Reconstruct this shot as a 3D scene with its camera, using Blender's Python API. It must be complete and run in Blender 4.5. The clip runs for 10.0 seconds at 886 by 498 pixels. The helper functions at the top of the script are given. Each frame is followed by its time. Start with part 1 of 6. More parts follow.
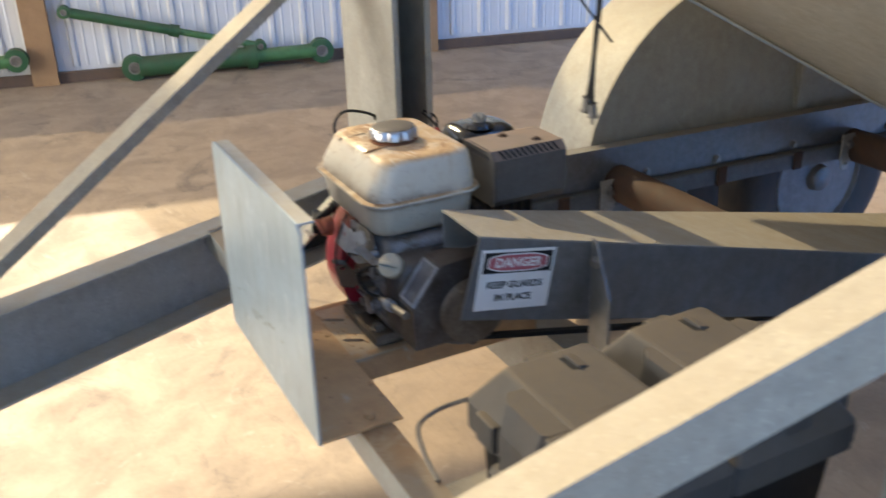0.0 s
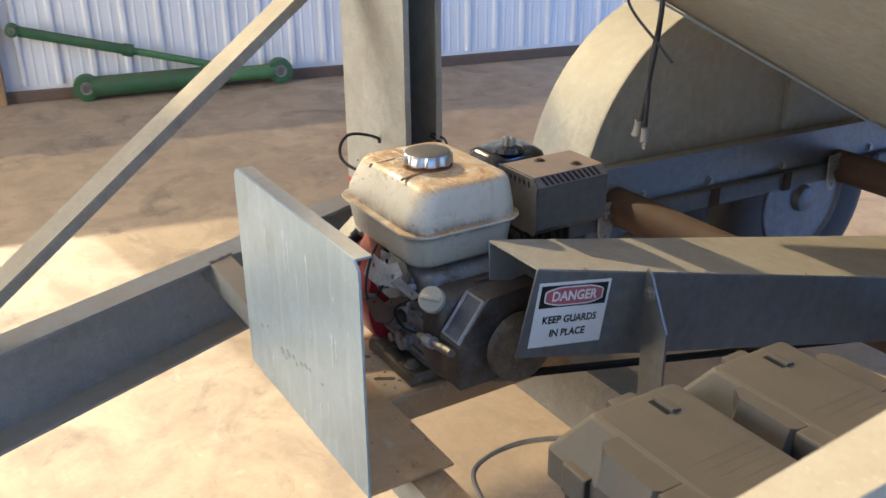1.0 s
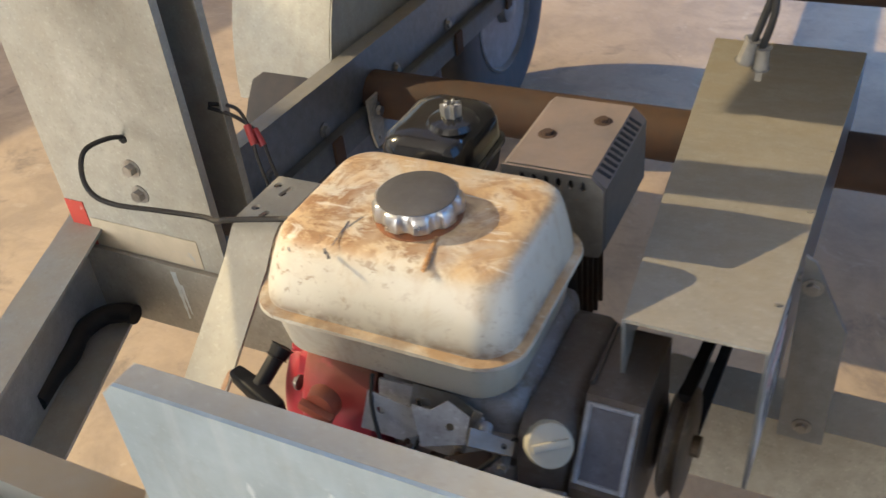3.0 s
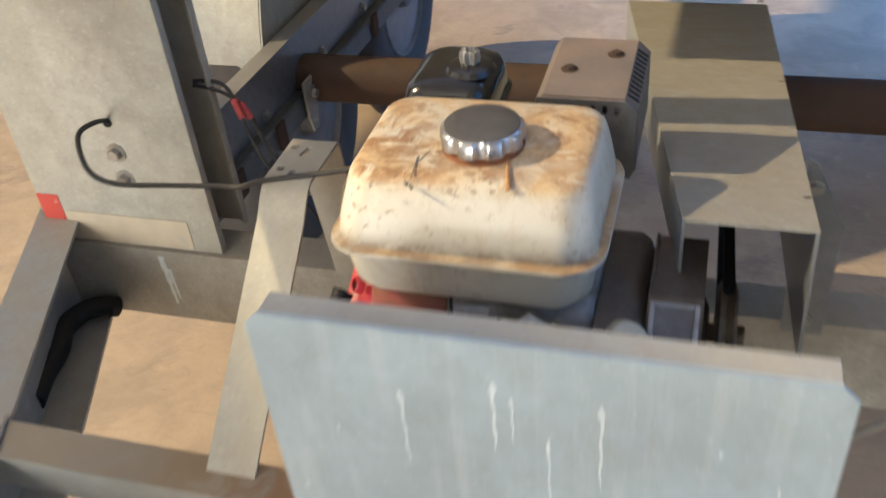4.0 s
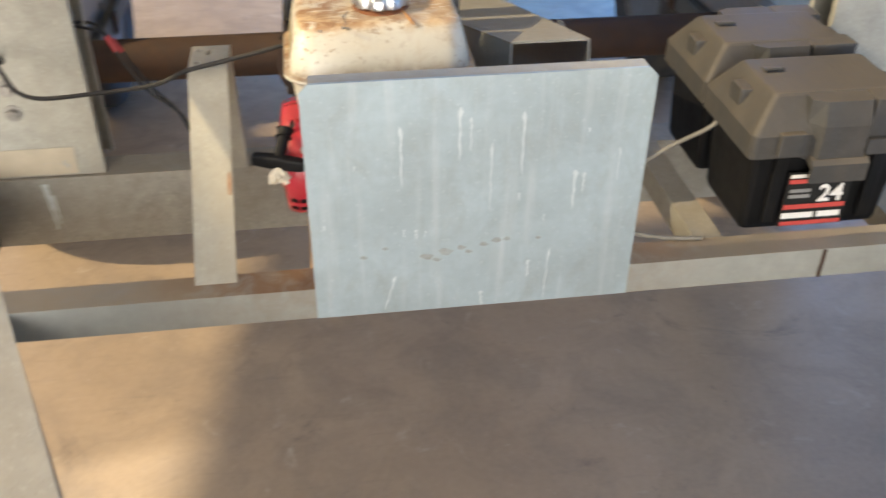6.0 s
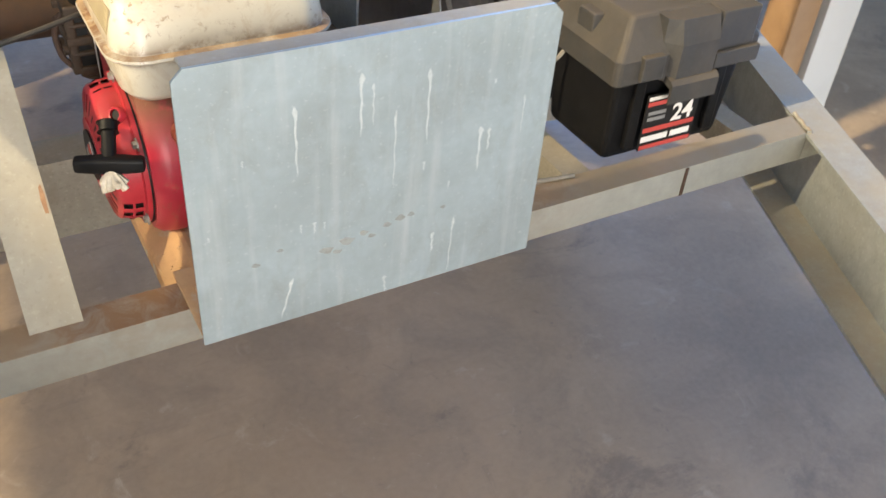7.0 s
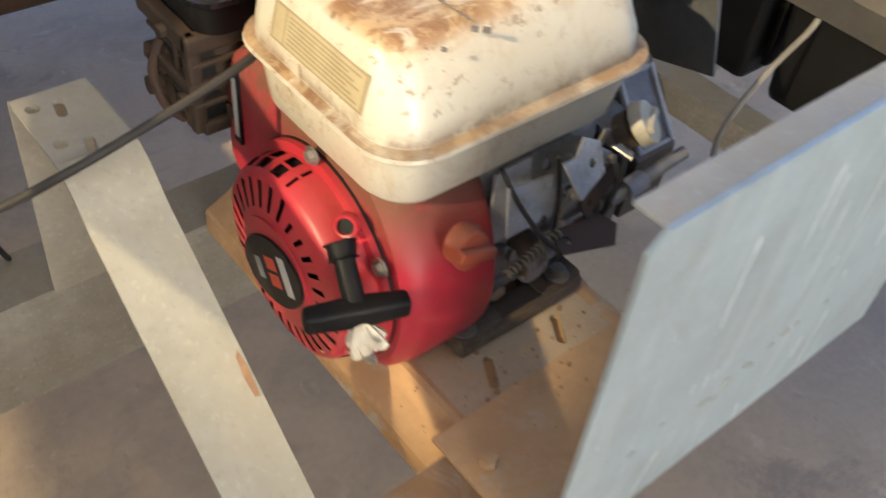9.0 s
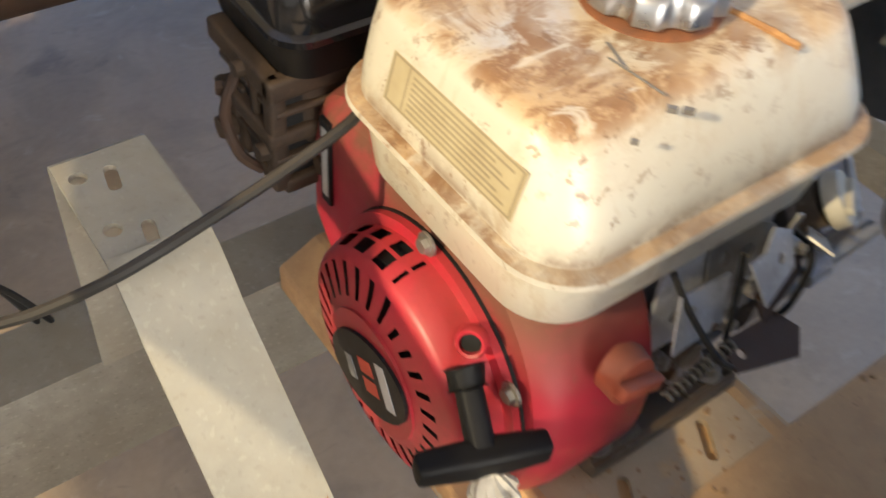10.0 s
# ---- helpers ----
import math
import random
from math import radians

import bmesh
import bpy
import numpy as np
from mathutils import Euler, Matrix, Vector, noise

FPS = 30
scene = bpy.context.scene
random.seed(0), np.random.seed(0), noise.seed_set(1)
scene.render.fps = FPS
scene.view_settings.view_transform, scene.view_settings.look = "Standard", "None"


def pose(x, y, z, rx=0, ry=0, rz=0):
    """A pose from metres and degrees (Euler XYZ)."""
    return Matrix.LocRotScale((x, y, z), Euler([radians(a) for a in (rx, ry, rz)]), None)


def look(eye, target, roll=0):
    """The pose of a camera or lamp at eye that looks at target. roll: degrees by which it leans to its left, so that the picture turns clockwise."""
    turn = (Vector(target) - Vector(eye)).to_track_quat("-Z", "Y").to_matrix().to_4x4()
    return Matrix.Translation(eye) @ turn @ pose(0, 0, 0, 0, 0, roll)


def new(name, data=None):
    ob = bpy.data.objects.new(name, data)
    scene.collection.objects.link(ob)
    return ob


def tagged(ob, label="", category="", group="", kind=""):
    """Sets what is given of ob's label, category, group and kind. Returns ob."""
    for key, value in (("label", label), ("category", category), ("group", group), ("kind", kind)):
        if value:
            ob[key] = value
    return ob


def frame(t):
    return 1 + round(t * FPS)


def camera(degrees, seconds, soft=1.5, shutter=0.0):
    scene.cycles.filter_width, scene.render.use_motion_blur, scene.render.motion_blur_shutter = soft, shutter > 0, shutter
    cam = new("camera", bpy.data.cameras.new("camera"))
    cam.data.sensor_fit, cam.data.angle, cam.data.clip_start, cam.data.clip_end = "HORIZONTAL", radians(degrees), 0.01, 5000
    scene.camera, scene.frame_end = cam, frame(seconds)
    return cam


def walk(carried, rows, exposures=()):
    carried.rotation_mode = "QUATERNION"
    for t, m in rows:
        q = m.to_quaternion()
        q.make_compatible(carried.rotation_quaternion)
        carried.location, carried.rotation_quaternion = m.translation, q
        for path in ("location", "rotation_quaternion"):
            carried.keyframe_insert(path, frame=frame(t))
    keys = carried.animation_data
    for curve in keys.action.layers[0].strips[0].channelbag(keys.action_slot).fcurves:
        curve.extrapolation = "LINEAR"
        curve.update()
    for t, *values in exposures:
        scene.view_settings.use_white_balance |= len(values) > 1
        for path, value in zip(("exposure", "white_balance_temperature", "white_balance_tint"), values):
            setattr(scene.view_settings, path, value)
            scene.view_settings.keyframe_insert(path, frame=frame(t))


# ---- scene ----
cam = camera(51.4, 10.0, shutter=0.5)
PATH = [
    (0, (1.493, -0.334, 1.553), (-0.136, 0.501, 0.716), -1.5),
    (0.5, (1.418, -0.429, 1.554), (-0.23, 0.391, 0.773), -2.2),
    (1, (1.339, -0.428, 1.537), (-0.232, 0.521, 0.742), -0.5),
    (1.5, (1.147, -0.373, 1.533), (-0.397, 0.617, 0.735), -0.6),
    (2, (0.897, -0.403, 1.56), (-0.475, 0.783, 0.716), -1.9),
    (2.5, (0.667, -0.319, 1.555), (-0.38, 0.987, 0.46), -6.0),
    (2.7, (0.578, -0.303, 1.549), (-0.34, 1.049, 0.397), -6.4),
    (3.8, (0.331, -0.355, 1.524), (-0.263, 1.109, 0.298), -6.8),
    (4, (0.32, -0.451, 1.532), (-0.197, 1.052, 0.318), -6.0),
    (4.5, (0.252, -0.645, 1.555), (-0.169, 0.9, 0.357), -4.3),
    (5, (0.141, -0.783, 1.595), (-0.085, 0.836, 0.443), -4.6),
    (5.5, (0.076, -0.989, 1.586), (0.055, 0.645, 0.432), -0.2),
    (5.8, (0.055, -1.0, 1.568), (0.188, 0.614, 0.395), -0.0),
    (6, (0.024, -0.986, 1.544), (0.266, 0.632, 0.393), 0.6),
    (6.2, (-0.016, -0.937, 1.54), (0.406, 0.622, 0.361), 3.0),
    (7.3, (-0.186, -0.665, 1.482), (0.672, 0.599, 0.191), 4.6),
    (7.5, (-0.187, -0.586, 1.476), (0.68, 0.635, 0.15), 5.1),
    (8, (-0.257, -0.423, 1.457), (0.683, 0.738, 0.127), 5.4),
    (8.3, (-0.297, -0.343, 1.449), (0.662, 0.761, 0.084), 4.3),
    (8.5, (-0.315, -0.297, 1.431), (0.708, 0.749, 0.068), 6.4),
    (9, (-0.297, -0.165, 1.389), (0.68, 0.859, -0.025), 6.8),
    (9.5, (-0.298, -0.072, 1.371), (0.74, 0.894, -0.038), 7.6),
    (10, (-0.236, 0.004, 1.336), (0.635, 1.049, -0.13), 6.0),
]
walk(cam, [(t, look(eye, target, roll)) for t, eye, target, roll in PATH], [(0.0, 0.52), (6.0, 0.60), (7.3, 0.71), (8.5, 0.66), (10.0, 0.56)])

# ---- world, sun and openings ----
SUN_AZ, SUN_EL = 8.0, 33.0          # the light travels towards +x, turned this far to +y
world = bpy.data.worlds.new("sky")
scene.world = world
world.use_nodes = True
wn = world.node_tree.nodes
sky = wn.new("ShaderNodeTexSky")
sky.sky_type, sky.sun_disc = "NISHITA", False
sky.sun_elevation, sky.sun_rotation = radians(SUN_EL), radians(270 - SUN_AZ)
wn["Background"].inputs[1].default_value = 0.12
world.node_tree.links.new(sky.outputs[0], wn["Background"].inputs[0])

sun = new("sun", bpy.data.lights.new("sun", "SUN"))
sun.data.energy, sun.data.angle, sun.data.color = 6.4, radians(0.8), (1.0, 0.86, 0.62)
TRAVEL = Vector((math.cos(radians(SUN_AZ)) * math.cos(radians(SUN_EL)), math.sin(radians(SUN_AZ)) * math.cos(radians(SUN_EL)), -math.sin(radians(SUN_EL))))
sun.matrix_world = look((-8, -4, 6), Vector((-8, -4, 6)) + TRAVEL)
BARN = pose(0, 0, 0, 0, 0, -11.3)


def daylight(name, m, w, h, watts, colour):
    lamp = new(name, bpy.data.lights.new(name, "AREA"))
    lamp.data.shape, lamp.data.size, lamp.data.size_y = "RECTANGLE", w, h
    lamp.data.energy, lamp.data.color = watts, colour
    lamp.matrix_world = m
    return lamp


daylight("east_door_daylight", BARN @ look((1.93, 5.15, 2.2), (-3, 5.15, 2.2)), 4.6, 4.3, 325, (0.11, 0.36, 1.0))
# lamp in an unseen side opening, added to turn the drawbar's inner face blue
daylight("side_blue_fill", BARN @ look((1.93, 0.35, 1.9), (-3, 0.35, 1.9)), 1.9, 3.6, 14, (0.15, 0.42, 1.0))
daylight("south_door_daylight", BARN @ look((-0.05, -8.9, 2.6), (-0.05, 0, 2.6)), 3.8, 5.0, 560, (0.97, 0.93, 0.86))


# ---- materials ----
def material(name):
    m = bpy.data.materials.new(name)
    m.use_nodes = True
    nt = m.node_tree
    return m, nt, nt.nodes["Principled BSDF"]


def node(nt, kind, **values):
    n = nt.nodes.new(kind)
    for key, value in values.items():
        n.inputs[key.replace("_", " ")].default_value = value
    return n


def coords(nt, scale=(1, 1, 1)):
    c = nt.nodes.new("ShaderNodeTexCoord")
    mp = nt.nodes.new("ShaderNodeMapping")
    mp.inputs["Scale"].default_value = scale
    nt.links.new(c.outputs["Object"], mp.inputs["Vector"])
    return mp.outputs["Vector"]


def noise_tex(nt, vec, scale, detail=6.0, rough=0.6, distort=0.0):
    n = nt.nodes.new("ShaderNodeTexNoise")
    n.inputs["Scale"].default_value, n.inputs["Detail"].default_value = scale, detail
    n.inputs["Roughness"].default_value, n.inputs["Distortion"].default_value = rough, distort
    nt.links.new(vec, n.inputs["Vector"])
    return n.outputs["Fac"]


def ramp(nt, fac, stops):
    r = nt.nodes.new("ShaderNodeValToRGB")
    els = r.color_ramp.elements
    while len(els) > len(stops):
        els.remove(els[-1])
    while len(els) < len(stops):
        els.new(0.5)
    for e, (p, c) in zip(els, stops):
        e.position = p
        e.color = (*c, 1) if len(c) == 3 else c
    nt.links.new(fac, r.inputs[0])
    return r.outputs[0]


def mix(nt, fac, a, b, blend="MIX"):
    m = nt.nodes.new("ShaderNodeMix")
    m.data_type, m.blend_type = "RGBA", blend
    for sock, v in ((m.inputs[0], fac), (m.inputs[6], a), (m.inputs[7], b)):
        if hasattr(v, "is_linked"):
            nt.links.new(v, sock)
        elif isinstance(v, (int, float)):
            sock.default_value = v
        else:
            sock.default_value = (*v, 1)
    return m.outputs[2]


def bump(nt, bsdf, height, strength=0.3, distance=0.002):
    b = nt.nodes.new("ShaderNodeBump")
    b.inputs["Strength"].default_value, b.inputs["Distance"].default_value = strength, distance
    nt.links.new(height, b.inputs["Height"])
    nt.links.new(b.outputs[0], bsdf.inputs["Normal"])


def facing_up(nt, low=0.35, high=0.9):
    g = nt.nodes.new("ShaderNodeNewGeometry")
    s = nt.nodes.new("ShaderNodeSeparateXYZ")
    nt.links.new(g.outputs["Normal"], s.inputs[0])
    r = nt.nodes.new("ShaderNodeMapRange")
    r.inputs["From Min"].default_value, r.inputs["From Max"].default_value = low, high
    nt.links.new(s.outputs["Z"], r.inputs["Value"])
    return r.outputs[0]


def times(nt, a, b):
    m = nt.nodes.new("ShaderNodeMath")
    m.operation = "MULTIPLY"
    for sock, v in zip(m.inputs, (a, b)):
        if isinstance(v, (int, float)):
            sock.default_value = v
        else:
            nt.links.new(v, sock)
    return m.outputs[0]


def surface(name, base, dark, scale=30.0, rough=0.5, metal=0.0, dust=0.0, dust_colour=(0.36, 0.25, 0.15), relief=0.2, patch=4.0, patch_mix=0.35, spot=None, coat=0.0, fleck=0.0, film=0.0, shine=0.5):
    """A worn surface: two scales of colour, dust that has settled on what faces up, fine relief."""
    m, nt, b = material(name)
    vec = coords(nt)
    fine, broad = noise_tex(nt, vec, scale, 8), noise_tex(nt, vec, patch, 4)
    col = mix(nt, ramp(nt, fine, [(0.3, (0, 0, 0)), (0.7, (1, 1, 1))]), dark, base)
    col = mix(nt, times(nt, ramp(nt, broad, [(0.4, (0, 0, 0)), (0.65, (1, 1, 1))]), patch_mix), col, tuple(0.6 * a + 0.4 * d for a, d in zip(dark, base)))
    if spot:
        col = mix(nt, ramp(nt, noise_tex(nt, vec, spot[1], 6, 0.7, 0.4), [(spot[2], (0, 0, 0)), (spot[2] + 0.06, (1, 1, 1))]), col, spot[0])
    if fleck:                          # crystals and pinhead marks
        mark = noise_tex(nt, vec, 170, 3, 0.5)
        col = mix(nt, times(nt, ramp(nt, mark, [(0.60, (0, 0, 0)), (0.68, (1, 1, 1))]), fleck), col, tuple(min(1, 1.45 * c) for c in base))
        col = mix(nt, times(nt, ramp(nt, mark, [(0.32, (1, 1, 1)), (0.40, (0, 0, 0))]), fleck), col, tuple(0.5 * c for c in dark))
    if film:                           # a thin uneven film of dirt on every side
        wash = noise_tex(nt, coords(nt, (1, 1, 0.45)), 11, 9, 0.68, 0.6)
        col = mix(nt, times(nt, ramp(nt, wash, [(0.42, (0, 0, 0)), (0.68, (1, 1, 1))]), film), col, tuple(0.7 * c for c in dust_colour))
    r = ramp(nt, fine, [(0.2, (rough * 0.8,) * 3), (0.8, (min(1, rough * 1.2),) * 3)])
    if dust:
        d = times(nt, facing_up(nt), times(nt, ramp(nt, noise_tex(nt, vec, 9.0, 8, 0.65), [(0.25, (0.35, 0.35, 0.35)), (0.6, (1, 1, 1))]), dust))
        col = mix(nt, d, col, dust_colour)
        r = mix(nt, d, r, (0.9, 0.9, 0.9))
        md = mix(nt, d, (metal, metal, metal), (0, 0, 0))
        nt.links.new(md, b.inputs["Metallic"])
    else:
        b.inputs["Metallic"].default_value = metal
    nt.links.new(col, b.inputs["Base Color"])
    nt.links.new(r, b.inputs["Roughness"])
    b.inputs["Coat Weight"].default_value = coat
    b.inputs["Specular IOR Level"].default_value = shine
    if relief:
        bump(nt, b, noise_tex(nt, vec, scale * 3, 6), relief, 0.001)
    return m


GALV = surface("galvanised_steel", (0.44, 0.47, 0.47), (0.32, 0.345, 0.345), 45, 0.42, 0.5, 0.7, (0.38, 0.31, 0.21), 0.12, 7, 0.5, fleck=0.22, film=0.18)
GALV_DUSTY = surface("galvanised_steel_dusty", (0.40, 0.385, 0.34), (0.26, 0.25, 0.215), 40, 0.55, 0.3, 0.65, (0.285, 0.235, 0.165), 0.15, 6, 0.5, fleck=0.3, film=0.32)
GALV_MATT = surface("weathered_galvanised_sheet", (0.44, 0.425, 0.365), (0.31, 0.30, 0.255), 30, 0.6, 0.25, 0.5, (0.42, 0.335, 0.21), 0.1, 5, 0.5, fleck=0.2, film=0.28)
RED = surface("red_paint", (0.43, 0.022, 0.026), (0.30, 0.02, 0.022), 25, 0.42, 0.0, 0.45, (0.20, 0.095, 0.05), 0.08, 7, 0.5, fleck=0.15, film=0.35)
# darker copy of the galvanising, with shade in its colour, for sides turned from light
GALV_SHADED = surface("shaded_galvanised_sheet", (0.25, 0.265, 0.28), (0.17, 0.18, 0.19), 45, 0.34, 0.6, 0.5, (0.3, 0.24, 0.16), 0.1, 5, 0.5, fleck=0.15, film=0.25)
BLACK_PLASTIC = surface("black_plastic", (0.006, 0.006, 0.007), (0.004, 0.004, 0.004), 40, 0.48, 0.0, 0.05, (0.08, 0.06, 0.045), 0.1, fleck=0.1, shine=0.18)
BLACK_GLOSS = surface("black_gloss_plastic", (0.008, 0.008, 0.009), (0.005, 0.005, 0.006), 30, 0.13, 0.0, 0.10, (0.14, 0.11, 0.075), 0.05, fleck=0.1, coat=0.3)
GREY_PLASTIC = surface("dusty_grey_plastic", (0.050, 0.049, 0.048), (0.034, 0.033, 0.032), 40, 0.5, 0.0, 0.6, (0.145, 0.112, 0.074), 0.12, fleck=0.2, film=0.25, shine=0.35)
MUFFLER = surface("muffler_steel", (0.13, 0.125, 0.12), (0.09, 0.085, 0.08), 60, 0.5, 0.4, 0.75, (0.27, 0.19, 0.14), 0.15, spot=((0.20, 0.09, 0.04), 30, 0.66), fleck=0.2)
CAST = surface("cast_aluminium", (0.27, 0.22, 0.165), (0.055, 0.04, 0.028), 26, 0.5, 0.25, 0.85, (0.085, 0.052, 0.028), 0.35, 16, 0.8, fleck=0.3, film=0.5)
CRANK = surface("stained_aluminium", (0.42, 0.44, 0.48), (0.16, 0.14, 0.12), 28, 0.42, 0.12, 0.4, (0.20, 0.13, 0.07), 0.3, 14, 0.7, spot=((0.11, 0.06, 0.03), 12, 0.57), fleck=0.3, film=0.35)
PANEL_GREY = surface("bluish_grey_casting", (0.22, 0.23, 0.27), (0.13, 0.13, 0.15), 40, 0.38, 0.4, 0.2, (0.1, 0.07, 0.05), 0.15, 12, 0.6, fleck=0.2, film=0.3)
CAST_CLEAN = surface("clean_cast_aluminium", (0.56, 0.59, 0.64), (0.32, 0.32, 0.33), 40, 0.36, 0.2, 0.3, (0.15, 0.10, 0.06), 0.2, 12, 0.6, fleck=0.3, film=0.35)
SLATE_CAST = surface("slate_grey_casting", (0.20, 0.185, 0.18), (0.07, 0.06, 0.052), 34, 0.40, 0.4, 0.5, (0.13, 0.085, 0.05), 0.35, 14, 0.7, fleck=0.3, film=0.65)
RUST = surface("rusty_brown_steel", (0.075, 0.038, 0.022), (0.032, 0.018, 0.012), 30, 0.8, 0.1, 0.12, (0.13, 0.075, 0.04), 0.3, film=0.3)
DIRT_STEEL = surface("dirt_caked_steel", (0.58, 0.36, 0.18), (0.36, 0.205, 0.095), 34, 0.85, 0.0, 0.5, (0.62, 0.395, 0.20), 0.6, 9, 0.8, spot=((0.44, 0.40, 0.32), 9, 0.57), fleck=0.2, film=0.4)
BASE_STEEL = surface("dusty_base_steel", (0.54, 0.43, 0.30), (0.36, 0.265, 0.17), 30, 0.7, 0.1, 0.6, (0.56, 0.41, 0.25), 0.3, 8, 0.7, spot=((0.60, 0.36, 0.16), 11, 0.55), fleck=0.2, film=0.3)
CHROME = surface("chrome", (0.58, 0.58, 0.58), (0.42, 0.42, 0.43), 60, 0.3, 1.0, 0.0, relief=0.05, film=0.25)
CAP_TOP = surface("cap_top_metal", (0.11, 0.11, 0.11), (0.06, 0.06, 0.06), 50, 0.38, 0.6, 0.35, (0.16, 0.12, 0.08), 0.1, fleck=0.2)
ZINC = surface("zinc_bolt", (0.42, 0.41, 0.38), (0.26, 0.25, 0.23), 80, 0.4, 0.8, 0.35, (0.2, 0.14, 0.09), relief=0.1, film=0.35)
TYRE = surface("dusty_grey_tyre", (0.06, 0.06, 0.06), (0.035, 0.035, 0.035), 30, 0.8, 0.0, 0.4, (0.16, 0.12, 0.09), 0.2, film=0.4)
RUBBER = surface("black_rubber", (0.013, 0.013, 0.013), (0.008, 0.008, 0.008), 50, 0.65, 0.0, 0.25, (0.12, 0.09, 0.06), 0.2, shine=0.25)
GREEN = surface("green_paint", (0.03, 0.115, 0.042), (0.018, 0.07, 0.026), 12, 0.5, 0.0, 0.45, (0.12, 0.10, 0.06), 0.1, 3, 0.5, fleck=0.2, film=0.3)
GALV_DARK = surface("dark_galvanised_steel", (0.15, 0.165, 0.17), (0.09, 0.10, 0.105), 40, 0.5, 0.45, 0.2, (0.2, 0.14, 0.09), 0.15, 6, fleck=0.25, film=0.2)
RAIL = surface("dusty_rail_steel", (0.43, 0.44, 0.42), (0.31, 0.315, 0.295), 40, 0.5, 0.35, 0.85, (0.37, 0.27, 0.16), 0.15, 6, 0.5, spot=((0.26, 0.14, 0.06), 2.2, 0.60), fleck=0.22, film=0.28)
CHROME_DULL = surface("pale_steel_rim", (0.24, 0.24, 0.24), (0.14, 0.135, 0.13), 30, 0.5, 0.5, 0.4, relief=0.1)
PAPER = surface("faded_tan_paper", (0.52, 0.45, 0.33), (0.40, 0.34, 0.25), 25, 0.8, 0.0, 0.0, relief=0.1, spot=((0.36, 0.37, 0.36), 18, 0.62))
RED_PAPER = surface("scuffed_red_sticker", (0.50, 0.06, 0.04), (0.40, 0.05, 0.04), 20, 0.6, 0.0, 0.0, relief=0.1, spot=((0.6, 0.57, 0.5), 16, 0.60))
WHITE_STICKER = surface("white_sticker", (0.74, 0.73, 0.70), (0.66, 0.65, 0.61), 30, 0.45, 0.0, 0.0, relief=0.03)
# black of the print, also used for sheets that stand for shade in openings
BLACK_INK_SHADE = surface("black_ink_and_shade", (0.014, 0.014, 0.014), (0.010, 0.010, 0.010), 30, 0.5, relief=0, shine=0.25)
RED_INK = surface("faded_red_ink", (0.42, 0.10, 0.12), (0.36, 0.09, 0.10), 30, 0.5, relief=0)
SILVER_INK = surface("silver_lettering", (0.6, 0.6, 0.6), (0.5, 0.5, 0.5), 30, 0.4, 0.3, relief=0)
ORANGE = surface("orange_plastic", (0.40, 0.075, 0.03), (0.26, 0.05, 0.025), 40, 0.55, 0.0, 0.3, (0.2, 0.11, 0.06), 0.1, film=0.3)
CREAM = surface("cream_plastic", (0.52, 0.49, 0.40), (0.40, 0.36, 0.27), 30, 0.5, 0.0, 0.3, relief=0.1)
ROPE = surface("white_rope", (0.70, 0.62, 0.48), (0.50, 0.42, 0.30), 120, 0.9, relief=0.6)
CABLE = surface("dusty_black_cable", (0.026, 0.025, 0.024), (0.015, 0.015, 0.015), 60, 0.6, 0.0, 0.35, (0.13, 0.10, 0.07), relief=0.2, shine=0.3)
GREY_CABLE = surface("grey_cable", (0.20, 0.18, 0.15), (0.12, 0.11, 0.09), 60, 0.6, relief=0.2)
DIRTY_CAST = surface("brown_dirty_casting", (0.06, 0.036, 0.02), (0.012, 0.009, 0.007), 30, 0.7, 0.1, 0.5, (0.11, 0.065, 0.032), 0.4, 20, 0.7, fleck=0.3, film=0.3)
BELT = surface("black_belt", (0.012, 0.012, 0.012), (0.007, 0.007, 0.007), 50, 0.7, relief=0.2, shine=0.25)
WOOD = surface("wooden_post", (0.36, 0.22, 0.11), (0.26, 0.15, 0.07), 10, 0.75, 0.0, 0.2, relief=0.3)
DARK_TRIM = surface("dark_base_trim", (0.13, 0.085, 0.06), (0.08, 0.055, 0.04), 15, 0.8, 0.0, 0.5, (0.24, 0.16, 0.10), 0.2)


